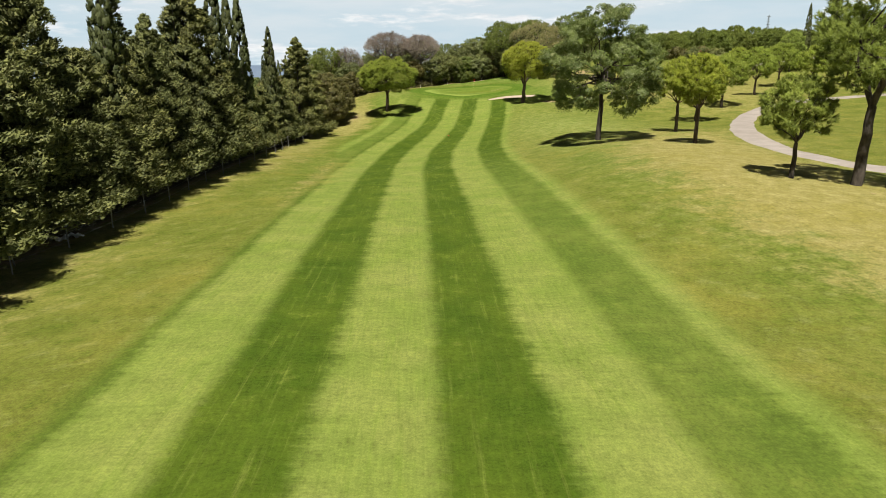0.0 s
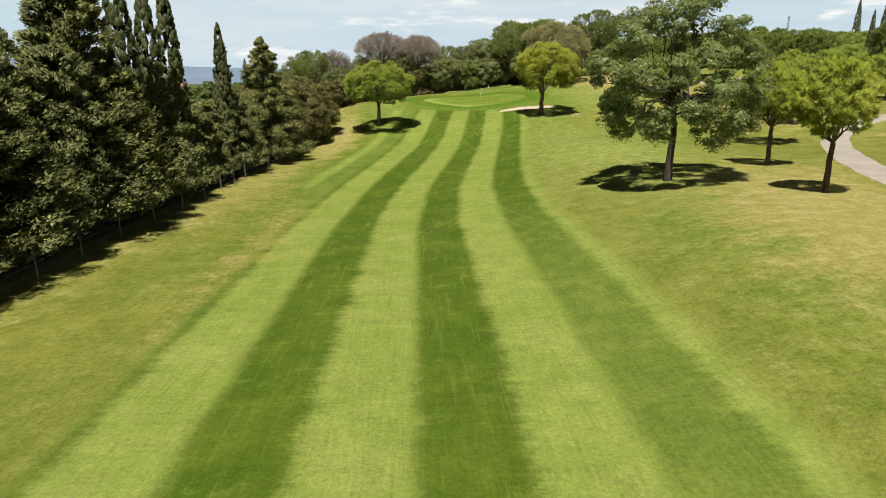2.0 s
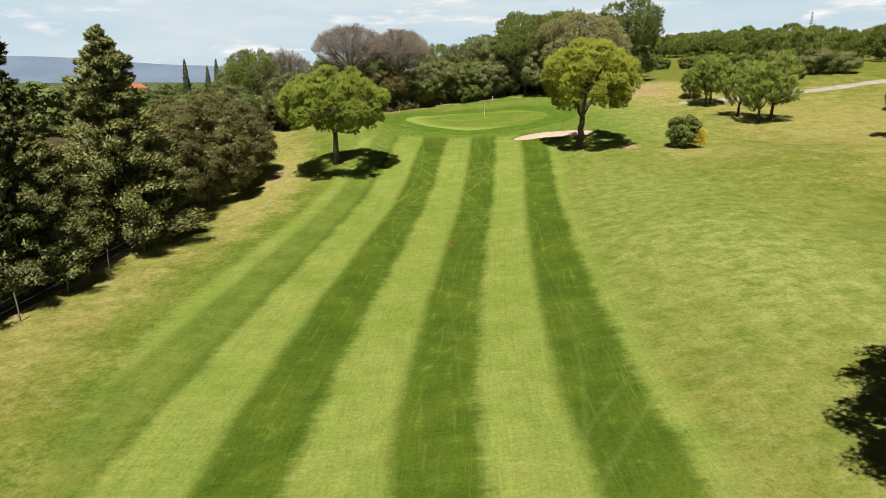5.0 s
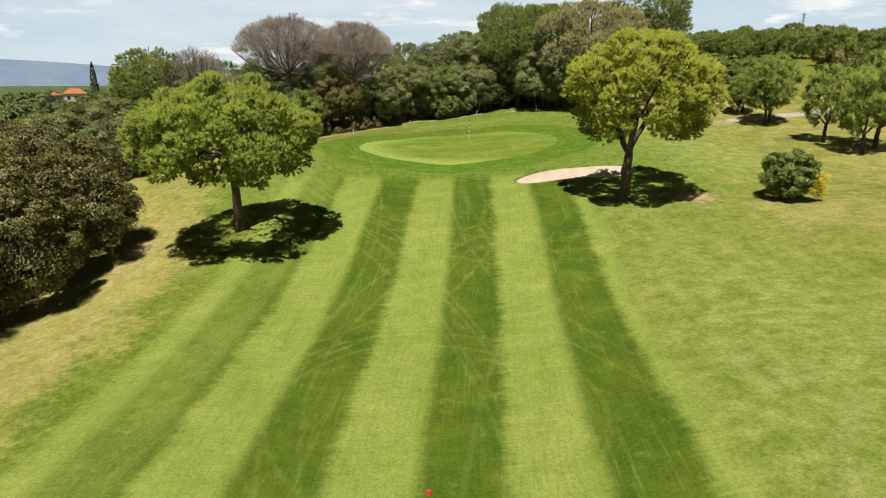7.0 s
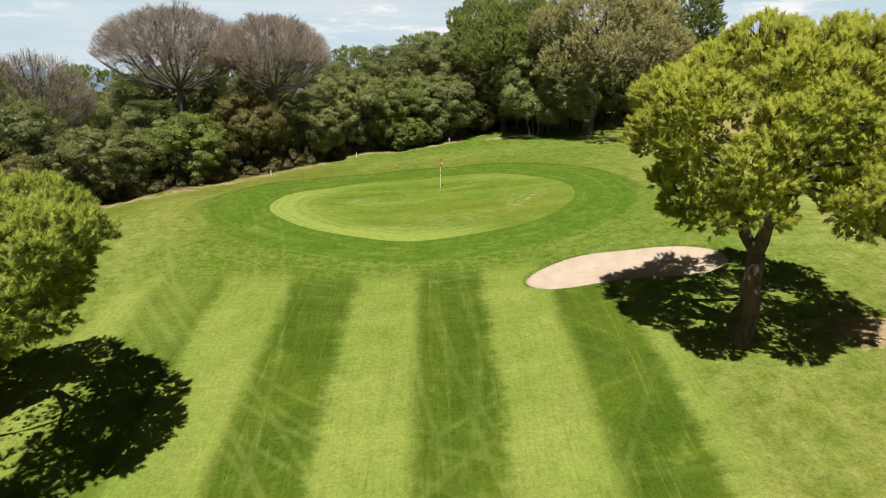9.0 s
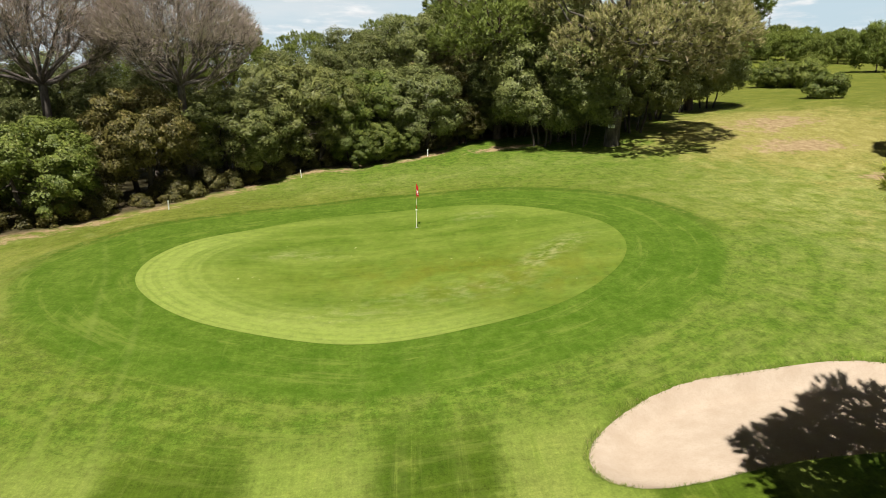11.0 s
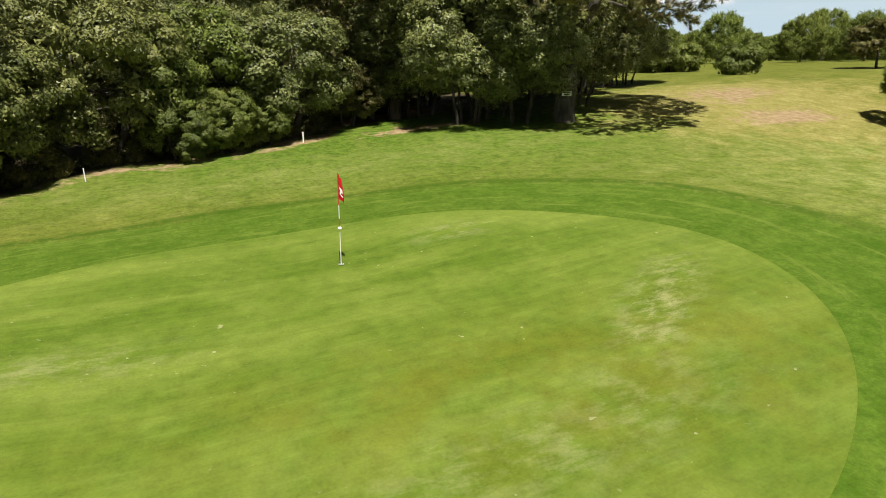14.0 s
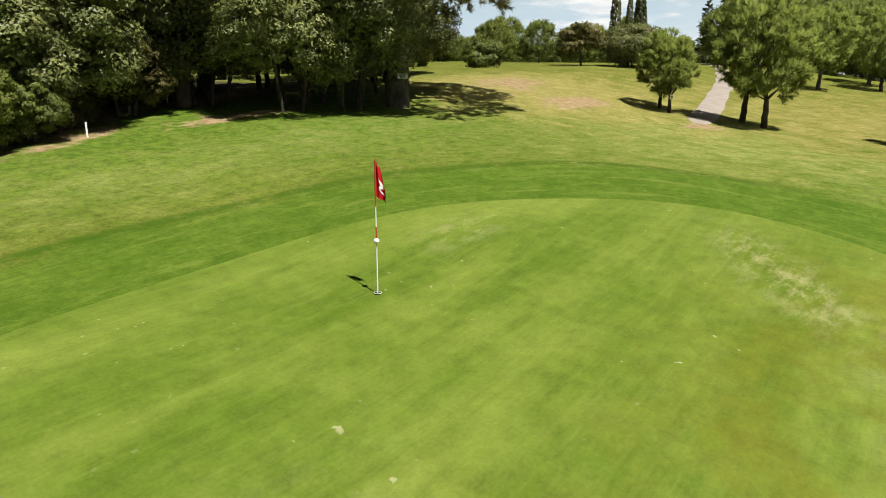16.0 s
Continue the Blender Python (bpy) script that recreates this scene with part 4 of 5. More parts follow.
    d = np.concatenate([d, unit(unit(rim - fork) + rng.normal(size=rim.shape) * 0.4 + np.array([0, 0, 0.15]))])
    n = len(foot)
    L = rng.uniform(0.22, 0.55, n)[:, None]
    side = unit(np.cross(d, rng.normal(size=(n, 3)))) * 0.014
    foot = held(foot)
    v2 = np.stack([foot - side, foot + side, held(foot + d * L)], 1).reshape(-1, 3)
    part("dead_crown", mesh_of("dead_crown", v2, np.arange(3 * n).reshape(-1, 3), DEAD_TWIG), tree, "dome of bare grey-brown twigs")
    part("branchwork", mesh_of("branchwork", v, f, DEAD_WOOD), tree, "fine dead branches")
    return tree


def stand(tree, x, y, turn=0.0, scale=1.0, sink=0.0):
    tree.matrix_basis = Matrix.Translation((x, y, ground_at(x, y) - sink)) @ Matrix.Rotation(turn, 4, "Z") @ Matrix.Diagonal((scale, scale, scale, 1))
    return tree


def again(tree, x, y, turn, scale, tall=1.0, label="", sink=0.0):
    """Another one of the same kind, turned and sized."""
    own = tree.scale.copy()
    tree.scale = (scale, scale, scale * tall)
    ob = copy_thing(tree, Matrix.Translation((x, y, ground_at(x, y) - sink)) @ Matrix.Rotation(turn, 4, "Z"))
    tree.scale = own
    return tagged(ob, label)


# ---- the single trees of the course ----
stand(stone_pine(9.0, 5.0, 3.4, NEEDLE_GREEN, "broad round-crowned umbrella pine, bright green, beside the fairway", 1.5, (0.4, -2.9), 3, clumps=860, leaf=0.135, clump=0.068, tufts=7, needles_each=54, thin=0.15, core=9000, lobes=64, lobe=0.175), -10.0, 114.85, 0.0)
stand(stone_pine(10.2, 4.8, 3.4, NEEDLE_BRIGHT, "umbrella pine with forked trunk and sunlit yellow-green crown by the bunker", 1.5, (0.9, 0.4), 3, flat=0.54, clumps=860, leaf=0.135, clump=0.068, tufts=7, needles_each=54, thin=0.15, core=9000, lobes=64, lobe=0.175), 14.4, 115.4, 0.0)
stand(broadleaf(12.4, 5.8, 2.0, OAK_LEAF, "tall oak with an open dark green crown on the rough", "oak_tree", group="", clumps=520, per=190, leaf=0.12, size=0.08, limbs=26, trunk_r=0.24, lobes=64, lobe=0.165, core=500, flat=0.42), 15.2, 61.5, 0.3)
young = stone_pine(7.5, 2.3, 3.2, NEEDLE_YELLOW, "young umbrella pine with yellow-green crown and crooked trunk", 1.0, (0.15, 0.1), 1, clumps=230, trunk_r=0.16, leaf=0.21, clump=0.12)
stand(young, 24.7, 66.9, 1.0)
stand(stone_pine(7.4, 2.1, 3.2, NEEDLE_YELLOW, "young umbrella pine with a ball-shaped crown and crooked trunk", 1.0, (0.1, -0.1), 1, clumps=230, trunk_r=0.16, leaf=0.21, clump=0.12, flat=0.48), 22.1, 54.9, 2.2)
mid = stone_pine(7.3, 2.9, 2.6, NEEDLE_GREEN, "umbrella pine with green crown beside the cart path", 1.0, (0.1, 0.0), 1, clumps=210, trunk_r=0.17, leaf=0.26, clump=0.12, needles_each=32, thin=0.17)
stand(mid, 33.5, 84.0, 0.2)
stand(stone_pine(6.0, 1.95, 2.3, NEEDLE_DARK, "small pine with a light open crown and thin dark trunk", 0.8, (0, 0), 1, clumps=200, trunk_r=0.13, leaf=0.22, clump=0.13, bark=DARK_BARK), 20.7, 36.7)
stand(stone_pine(12.2, 3.9, 4.9, NEEDLE_DARK, "tall pine with a heavy leaning dark trunk", 1.0, (0.7, 0.2), 3, clumps=330, trunk_r=0.26, leaf=0.24, clump=0.095, bark=DARK_BARK), 23.6, 35.2, 0.0)
for x, y, s, a in ((41.5, 95.0, 1.0, 1.1), (52.4, 107.8, 1.02, 2.0), (63.5, 122.0, 1.05, 0.4), (66, 115, 1.0, 4.0), (58, 128, 0.95, 5.0), (74, 118, 1.1, 2.6), (46, 112, 0.9, 3.1), (82, 126, 1.1, 0.9)):
    again(mid, x, y, a, s)

dark_pine = stone_pine(6.8, 2.15, 1.6, NEEDLE_DARK, "dark green pine with a loose irregular crown and short dark trunk", 0.9, (0.2, 0.1), 1, clumps=180, tufts=5, needles_each=34, trunk_r=0.15, leaf=0.26, clump=0.12, bark=DARK_BARK, flat=0.35)
stand(dark_pine, 36.9, 129.1, 0.3)
for x, y, s, a in ((37.2, 124.6, 1.05, 1.4), (39.4, 126.2, 1.2, 5.2), (36.6, 137.9, 0.97, 2.6), (37.7, 139.2, 1.0, 4.4), (36.2, 142.7, 0.62, 0.7), (37.2, 143.6, 0.66, 3.5),
                   (75, 140, 1.25, 3.3), (83, 135, 1.15, 1.2), (88.5, 136.5, 1.3, 4.8)):
    again(dark_pine, x, y, a, s)

# ---- the big tree beside the wood, and the oaks beneath it ----
stand(stone_pine(11.6, 7.0, 4.3, NEEDLE_GREY, "huge old pine with greyish thinning crown and thick grey trunk", 1.0, (1.4, 0.6), 4, clumps=700, lobes=46, lobe=0.19, core=900, boughs=30, trunk_r=0.42, leaf=0.24, clump=0.085, tufts=6, needles_each=40, thin=0.14, bark=GREY_BARK, flat=0.35), 20.6, 149.2, 0.2)
holm = broadleaf(8.4, 4.3, 0.9, HOLM_LEAF, "multi-stemmed holm oak with sunlit grey-green leaves", "holm_oak", group="holm oaks at the wood's edge", clumps=300, per=150, leaf=0.12, size=0.12, stems=4, limbs=12, trunk_r=0.09)
stand(holm, 18.4, 152.6, 0.5, 1.1)
again(holm, 16.6, 151.2, 1.2, 0.8)
again(holm, 18.9, 150.3, 4.4, 0.72)
again(holm, 24.0, 157.5, 2.0, 0.85)
again(holm, 23.6, 152.4, 3.3, 0.8)
again(holm, 16.2, 156.0, 5.3, 0.95)
again(holm, 27.6, 163.0, 4.1, 0.7)
again(holm, 30.6, 159.6, 1.1, 0.78)
again(holm, 34.4, 161.4, 3.7, 0.72)

# ---- wood behind the green ----
shrub = broadleaf(6.2, 3.3, 0.2, HOLM_LEAF, "dense evergreen shrub of dark leaves reaching to the ground", "evergreen_shrub", "shrub", "thicket behind the green", clumps=280, per=190, leaf=0.1, size=0.12, stems=3, limbs=6, flat=0.54)
shrub_b = broadleaf(6.0, 3.2, 0.1, OLIVE_LEAF, "dense brownish green shrub reaching to the ground", "evergreen_shrub", "shrub", "thicket behind the green", clumps=280, per=190, leaf=0.1, size=0.12, stems=3, limbs=6, flat=0.54)
shrub_c = broadleaf(5.4, 3.0, 0.1, LIME_LEAF, "light green leafy shrub in the thicket", "evergreen_shrub", "shrub", "thicket behind the green", clumps=280, per=190, leaf=0.1, size=0.12, stems=3, limbs=6, flat=0.54)
tall = broadleaf(10.0, 4.4, 0.8, HOLM_LEAF, "tall holm oak with dense dark crown in the wood", "holm_oak", "tree", "thicket behind the green", clumps=280, per=190, leaf=0.1, size=0.12, stems=2, limbs=8, flat=0.54)
FRONT = [(-24, 130.9), (-19, 134.2), (-14.7, 138.9), (-10.4, 141.6), (-6.8, 145.9), (-2.8, 149.6), (1.4, 152.4), (5.4, 153.3), (8.6, 154.2), (11.2, 157.6), (15, 160.4), (20, 163.0)]
first = True
for k, (x, y) in enumerate(FRONT):
    kind = (shrub, shrub_b, shrub, shrub_c, shrub_b, shrub, shrub, shrub_c, shrub, shrub_b, shrub, shrub)[k]
    s = (0.85, 0.8, 0.85, 0.9, 0.9, 1.0, 1.05, 1.0, 1.05, 1.1, 1.05, 0.9)[k]
    again(kind, x, y, k * 1.7, s, 1.0 + 0.1 * math.sin(k * 2.1), sink=0.15)
for k, (x, y, s) in enumerate(((-20.5, 141, 0.7), (-14, 146, 0.6), (-7, 152.5, 0.72), (-1, 156.5, 0.74), (4.6, 158.6, 0.84), (9.4, 160.6, 0.92), (14, 165, 1.05), (20, 169, 1.1), (-12, 154, 0.75), (-27, 138, 0.65), (26, 170, 0.95), (6, 166, 0.8), (-16, 151, 0.8), (-24, 150, 0.75), (-9, 160, 0.7), (-31, 148, 0.7), (-17, 160, 0.85), (3.2, 155.8, 0.72), (12.4, 161.5, 0.9))):
    again(tall, x, y, k * 2.3, s, sink=0.2)
low_shrub = broadleaf(1.5, 1.7, 0.0, OLIVE_LEAF, "low leafy undergrowth at the foot of the thicket", "undergrowth", "shrub", "undergrowth of the thicket", clumps=60, per=170, leaf=0.1, size=0.2, lobes=8, core=300, stems=2, limbs=2, flat=0.35)
for k in range(26):
    x = -22 + 38.5 * k / 25 + 0.5 * math.sin(k * 2.6)
    y = float(np.interp(x, (-40, -13.5, -8.3, -4.3, 1.3, 7.5, 10, 12.4, 16, 24), (126, 136.5, 139.2, 143.6, 149.6, 150.6, 152.5, 156.3, 157, 161))) + 1.6 + 0.6 * math.sin(k * 3.7)
    again(low_shrub, x, y + 1.5, k * 1.3, 0.5 + 0.4 * abs(math.sin(k * 1.9)), sink=0.2)
for k, (x, y, s, kind) in enumerate(((13.4, 156.4, 0.72, shrub), (12.0, 154.9, 0.5, shrub_b), (15.5, 161.8, 0.85, shrub), (18.6, 160.4, 0.8, shrub_b), (21.6, 159.0, 0.78, shrub), (24.6, 157.6, 0.7, shrub_b),
                                        (27.2, 156.4, 0.62, shrub), (6.0, 151.9, 0.5, shrub_c), (4.2, 151.2, 0.45, shrub_c), (7.6, 152.2, 0.42, shrub_c))):
    again(kind, x, y, k * 2.1 + 0.4, s, sink=0.15)
for ob in (shrub, shrub_b, shrub_c, tall, low_shrub):
    spot = {shrub: (-30, 133), shrub_b: (-31, 141), shrub_c: (-17, 151), tall: (-31, 157), low_shrub: (-24.5, 129.6)}[ob]
    stand(ob, *spot)
stand(dead_pine(12.6, 5.9, 6.2, "dead umbrella pine with bare grey-brown crown"), -12.3, 148.4, 0.3)
stand(dead_pine(11.6, 4.6, 5.7, "dead umbrella pine, crown of bare pinkish twigs"), -5.1, 147.9, 1.3)
stand(dead_pine(10.3, 4.0, 3.6, "leafless grey pine among the shrubs", 0.3), -21.6, 146.2, 2.0)
umbrella = stone_pine(13.2, 5.6, 6.0, NEEDLE_DOME, "old umbrella pine with a dark dense dome of needles", 1.0, (0, 0), 2, "umbrella_pine", "umbrella pines behind the green", clumps=420, leaf=0.26, flat=0.28, tufts=6, needles_each=26, thin=0.2, trunk_r=0.3, clump=0.1)
stand(umbrella, 16.5, 173.5, 0.2)
for x, y, s, a in ((25.5, 178, 1.0, 1.2), (32.2, 160.5, 1.02, 2.9), (14.6, 155.5, 0.92, 4.0), (8.5, 172, 0.7, 3.6), (0.5, 168, 0.62, 5.0), (37, 176, 0.9, 0.6), (-25.8, 145.5, 0.8, 2.1), (-24, 161, 0.7, 0.4), (-12, 164, 0.72, 2.2), (-5.5, 165, 0.74, 5.2), (24, 187, 1.05, 3.3), (-9, 172, 0.6, 1.5)):
    again(umbrella, x, y, a, s)

# ---- hedge along the fence ----
hedge_a = conifer(13.9, 4.3, CEDAR, "shaggy grey-green conifer in the hedge behind the fence", tiers=280, per=80, leaf=0.22, taper=0.72)
hedge_b = conifer(12.0, 4.3, CEDAR, "broad shaggy conifer in the hedge behind the fence", tiers=280, per=80, leaf=0.22, taper=0.6)
hedge_c = conifer(10.0, 4.0, CEDAR, "lower rounded conifer in the hedge behind the fence", tiers=280, per=80, leaf=0.22, taper=0.5)
spruce = conifer(15.0, 2.6, CYPRESS, "slender spiky spruce standing above the hedge", "spruce_tree", "spruces above the hedge", tiers=170, per=16, spiky=0.7, taper=0.9)
column = cypress(15.8, 1.4, "slim dark columnar cypress rising from the hedge")
stand(hedge_a, -22.2, 34.5, 0.0)
stand(hedge_b, -21.7, 30.0, 1.0)
stand(hedge_c, -22.2, 38.8, 2.0)
stand(spruce, -24.0, 48.0, 0.4)
stand(column, -22.0, 42.5, 0.0, 1.06)
rows = [(-6, 0, 0.9), (-1, 1, 1.0), (4, 0, 0.95), (9, 2, 1.1), (13.5, 1, 1.0), (17.5, 0, 1.0), (22, 2, 1.15), (26, 0, 0.98), (43.5, 1, 0.92), (47.5, 2, 1.05), (51.5, 0, 0.92), (55, 2, 1.08), (58.5, 0, 1.15),
        (62, 1, 0.86), (66, 2, 0.86), (70, 2, 0.74), (73.5, 2, 0.62), (76.5, 2, 0.66), (79.5, 2, 0.74), (83, 2, 0.82), (87, 1, 0.76), (92.8, 0, 1.0), (96.5, 2, 0.85)]
for k, (y, kind, s) in enumerate(rows):
    again((hedge_a, hedge_b, hedge_c)[kind], (-21.6 if y < 33 else -22.6) + 0.7 * math.sin(k * 2.4) + (1.6 if y == 92.8 else 0), y, k * 1.9, s, 1.0)
for y, s in ((62.6, 1.14), (66.6, 1.03), (70.2, 1.06), (81.8, 0.93)):
    again(column, -21.8, y, y, s, 1.0)
for y, s in ((87.0, 0.9), (57.5, 1.05), (32.0, 0.85)):
    again(spruce, -23.4, y, y, s)
brown = broadleaf(8.5, 4.5, 0.2, OLIVE_LEAF, "dense brownish green bushy tree behind the fence", "bushy_tree", "tree", "bushy trees at the hedge's end", clumps=380, per=165, leaf=0.12, size=0.11, lobes=22, lobe=0.32, stems=3, limbs=9, flat=0.42)
stand(brown, -20.4, 106.8, 0.3)
for x, y, s, a in ((-21.8, 101.0, 0.95, 1.7), (-19.7, 112.4, 0.95, 3.0), (-28.5, 110, 1.0, 4.0), (-24.8, 117.5, 0.9, 5.1), (-29, 122, 0.85, 0.9), (-21.2, 119.5, 0.55, 2.2)):
    again(brown, x, y, a, s)

# ---- long grass round the sand ----
n = 5200
a = rng.random(n) * 2 * math.pi
reach_ = 1.0 + np.zeros(n)
for _ in range(20):
    reach_ = reach_ * (0.5 + 0.5 * 1.0 / np.maximum(bunker_rho(13.25 + reach_ * 4.8 * np.cos(a), 122.2 + reach_ * 1.5 * np.sin(a)), 1e-3))
reach_ = reach_ * rng.uniform(0.955, 1.005, n)
gx, gy = 13.25 + reach_ * 4.8 * np.cos(a), 122.2 + reach_ * 1.5 * np.sin(a)
keep = np.sin(a * 9) + 0.7 * np.sin(a * 23 + 1) > rng.uniform(-1.6, 1.0, n)
gx, gy = gx[keep], gy[keep]
n = len(gx)
foot = np.stack([gx, gy, lawn(gx, gy) - 0.65 * smooth(1.07 - bunker_rho(gx, gy), 0.0, 0.35) - 0.01], 1)
way = unit(rng.normal(size=(n, 3)) * 0.5 + np.array([0, 0, 1.0]))
wide = unit(np.cross(way, rng.normal(size=(n, 3)))) * 0.008
tall_ = rng.uniform(0.05, 0.13, n)[:, None]
v = np.stack([foot - wide, foot + wide, foot + way * tall_], 1)
v, f, soft = facing_out(v, np.broadcast_to(unit(np.array([0, -0.2, 1.0])), (n, 3)))
tagged(new("grass_fringe", mesh_of("grass_fringe", v, f, BLADE, normals=soft)), "ragged longer grass along the bunker's edge", "grass", kind="stuff")

# ---- shrubs on the course ----
broom = broadleaf(3.2, 1.6, 0.1, LIME_LEAF, "round dark shrub with a patch of yellow flowers", "flowering_shrub", "shrub", clumps=180, per=140, leaf=0.1, size=0.15, core=700, stems=3, limbs=6, flat=0.45)
v, f, soft = clump_leaves(np.array([1.1, -1.1, 1.0]) + rng.normal(size=(40, 3)) * np.array([0.3, 0.25, 0.38]), np.full(40, 0.27), 80, 0.1, 0.9)
part("blossom", mesh_of("blossom", v, f, FLOWER, normals=soft), broom, "bright yellow blossom")
stand(broom, 24.3, 113.6)
oleander = broadleaf(3.6, 2.7, 0.1, HOLM_LEAF, "dark oleander bush with a few pink flowers", "oleander_bush", "shrub", clumps=100, per=200, leaf=0.14, size=0.24, stems=3, limbs=5, flat=0.45)
v, f, soft = clump_leaves(np.array([0.3, -1.2, 2.9]) + rng.normal(size=(14, 3)) * np.array([0.8, 0.6, 0.4]), np.full(14, 0.3), 26, 0.16, 0.9)
part("blossom", mesh_of("blossom", v, f, PINK, normals=soft), oleander, "pink blossom")
stand(oleander, 60.5, 154.0)
again(oleander, 64.5, 153.5, 2.4, 0.85)
olive = broadleaf(3.6, 2.1, 0.9, OLIVE_LEAF, "small grey-green olive tree on a mound", "olive_tree", "tree", clumps=80, per=70, leaf=0.2, size=0.25, limbs=7)
stand(olive, 56.5, 157.5)
ball_bush = broadleaf(2.6, 1.9, 0.0, LIME_LEAF, "low rounded green bush on open grass", "round_bush", "shrub", "round bushes on the far fairway", clumps=70, per=150, leaf=0.16, size=0.27, stems=2, limbs=4, flat=0.4)
stand(ball_bush, 66.0, 190.0)
for x, y, s in ((56, 195, 0.9), (59.5, 196, 0.9), (61.5, 199, 1.0), (72, 206, 0.8), (78, 204, 1.1), (86, 196, 1.2), (52, 199, 0.9), (45.4, 161.2, 0.85), (53.6, 181.4, 0.8), (54.5, 179.7, 0.85), (55.1, 178.1, 0.8), (55.6, 176.6, 0.85)):
    again(ball_bush, x, y, x, s, 1.25 if 176 < y < 182 else 1.0)

# ---- distance ----
far_pine = stone_pine(11.5, 6.4, 0.6, NEEDLE_DOME, "dense umbrella pine of the far wood", 1.0, (0, 0), 1, "far_pine", "far pine wood", clumps=190, leaf=0.85, tufts=7, needles_each=9, thin=0.22, boughs=2, trunk_r=0.28)
stand(far_pine, 122, 274, 0.0, 0.6)
spots = []
for k in range(66):
    a = radians(12 + 1.22 * k)
    for ring_no, d0 in ((0, 158), (1, 169), (2, 182)):
        d = d0 + 6 * math.sin(k * 1.3) - 42 * smooth(np.array(k), 29, 57) + 4 * ring_no + 3 * math.sin(k * 5.1 + ring_no)
        spots.append((4 + d * math.sin(a + 0.01 * ring_no), 116 + d * math.cos(a + 0.01 * ring_no), (0.42 if 35 <= k <= 49 else 0.5) + 0.06 * math.sin(k * 2.7 + ring_no)))
for k, (x, y, s) in enumerate(spots):
    again(far_pine, x, y, k * 1.1, float(s))
for k, (x, y, s) in enumerate(((92, 152, 0.7), (98, 148, 0.8), (104, 144, 0.85), (110, 140, 0.9), (100, 138, 0.75), (108, 133, 0.8), (115, 150, 0.95), (86, 186, 0.5), (92, 181, 0.52), (96, 190, 0.6), (101, 179, 0.5), (83, 197, 0.6), (106, 172, 0.6), (112, 182, 0.6))):
    again(far_pine, x, y, k * 2.1, s)
for k, (x, y, s) in enumerate(((94, 169.5, 0.8), (97, 168.5, 0.66), (99, 167.5, 0.85), (101, 168.5, 0.82), (-46, 190, 0.8), (-49, 193, 0.72), (-53, 191, 0.8))):
    again(column, x, y, k * 2.1, s, label="far columnar cypress, dark green")
for k in range(10):
    again(spruce, 104 + 5.5 * k, 159 - 3.4 * k + 3 * math.sin(k * 2.2), k, 0.72 + 0.2 * abs(math.sin(k * 1.7)), label="dark conifer at the end of the path")
far_tree = broadleaf(8.5, 5.2, 0.3, FAR_LEAF, "green deciduous tree in the fields below", "far_tree", "tree", "trees in the fields below", clumps=70, per=45, leaf=0.75, size=0.2, lobes=9, core=200, limbs=3, flat=0.4)
stand(far_tree, -62, 150)
r2 = random.Random(5)
for k in range(95):
    d = 45 + 380 * (k / 95) ** 1.4
    a = radians(r2.uniform(-72, -4))
    x, y = -18 + d * math.sin(a) * 1.05, 128 + d * math.cos(a)
    if x > -30 or (y < 150 and x > -45):
        continue
    again(far_tree, x, y, k * 1.1, r2.uniform(0.4, 0.8))
for k in range(64):
    d, a = 62 + 235 * (k / 64) ** 1.2, radians(-36 + 17 * ((k * 0.618) % 1))
    again(far_tree, d * math.sin(a), 76 + d * math.cos(a), k * 1.3, r2.uniform(0.4, 0.62))
for k in range(34):
    again(far_tree, -150 - 7 * math.sin(k) - 6 * k, 60 + 9.5 * k, k * 2.0, r2.uniform(0.6, 1.0))
for k in range(26):
    again(far_tree, -75 - 11 * k, 118 + 1.5 * k + 2 * math.sin(k), k * 2.0, 0.33, label="clipped field hedge below the course")


def house(x, y, turn, wide, deep, tall):
    home = thing("house", "far cream house with an orange tiled hip roof", "house", "houses in the fields")
    bm = bmesh.new()
    bmesh.ops.create_cube(bm, size=1.0, matrix=Matrix.Translation((0, 0, tall / 2)) @ Matrix.Diagonal((wide, deep, tall, 1)))
    part("wall", from_bmesh("wall", bm, RENDER), home)
    bm = bmesh.new()
    e = 0.5
    base = [bm.verts.new(c) for c in ((-wide / 2 - e, -deep / 2 - e, tall), (wide / 2 + e, -deep / 2 - e, tall), (wide / 2 + e, deep / 2 + e, tall), (-wide / 2 - e, deep / 2 + e, tall))]
    ridge = [bm.verts.new((s * wide * 0.2, 0, tall + deep * 0.3)) for s in (-1, 1)]
    for q in ((base[0], base[1], ridge[1], ridge[0]), (base[1], base[2], ridge[1]), (base[2], base[3], ridge[0], ridge[1]), (base[3], base[0], ridge[0]), base[::-1]):
        bm.faces.new(q)
    part("roof", from_bmesh("roof", bm, TILE), home, "orange tiled roof")
    for k in range(3):
        bm = bmesh.new()
        bmesh.ops.create_cube(bm, size=1.0, matrix=Matrix.Translation(((k - 1) * wide * 0.3, -deep / 2 - 0.02, tall * 0.6)) @ Matrix.Diagonal((1.1, 0.12, 1.4, 1)))
        part("window", from_bmesh("window", bm, GLASS), home)
    home.matrix_basis = Matrix.Translation((x, y, ground_at(x, y) - 0.2)) @ Matrix.Rotation(turn, 4, "Z")
    return home


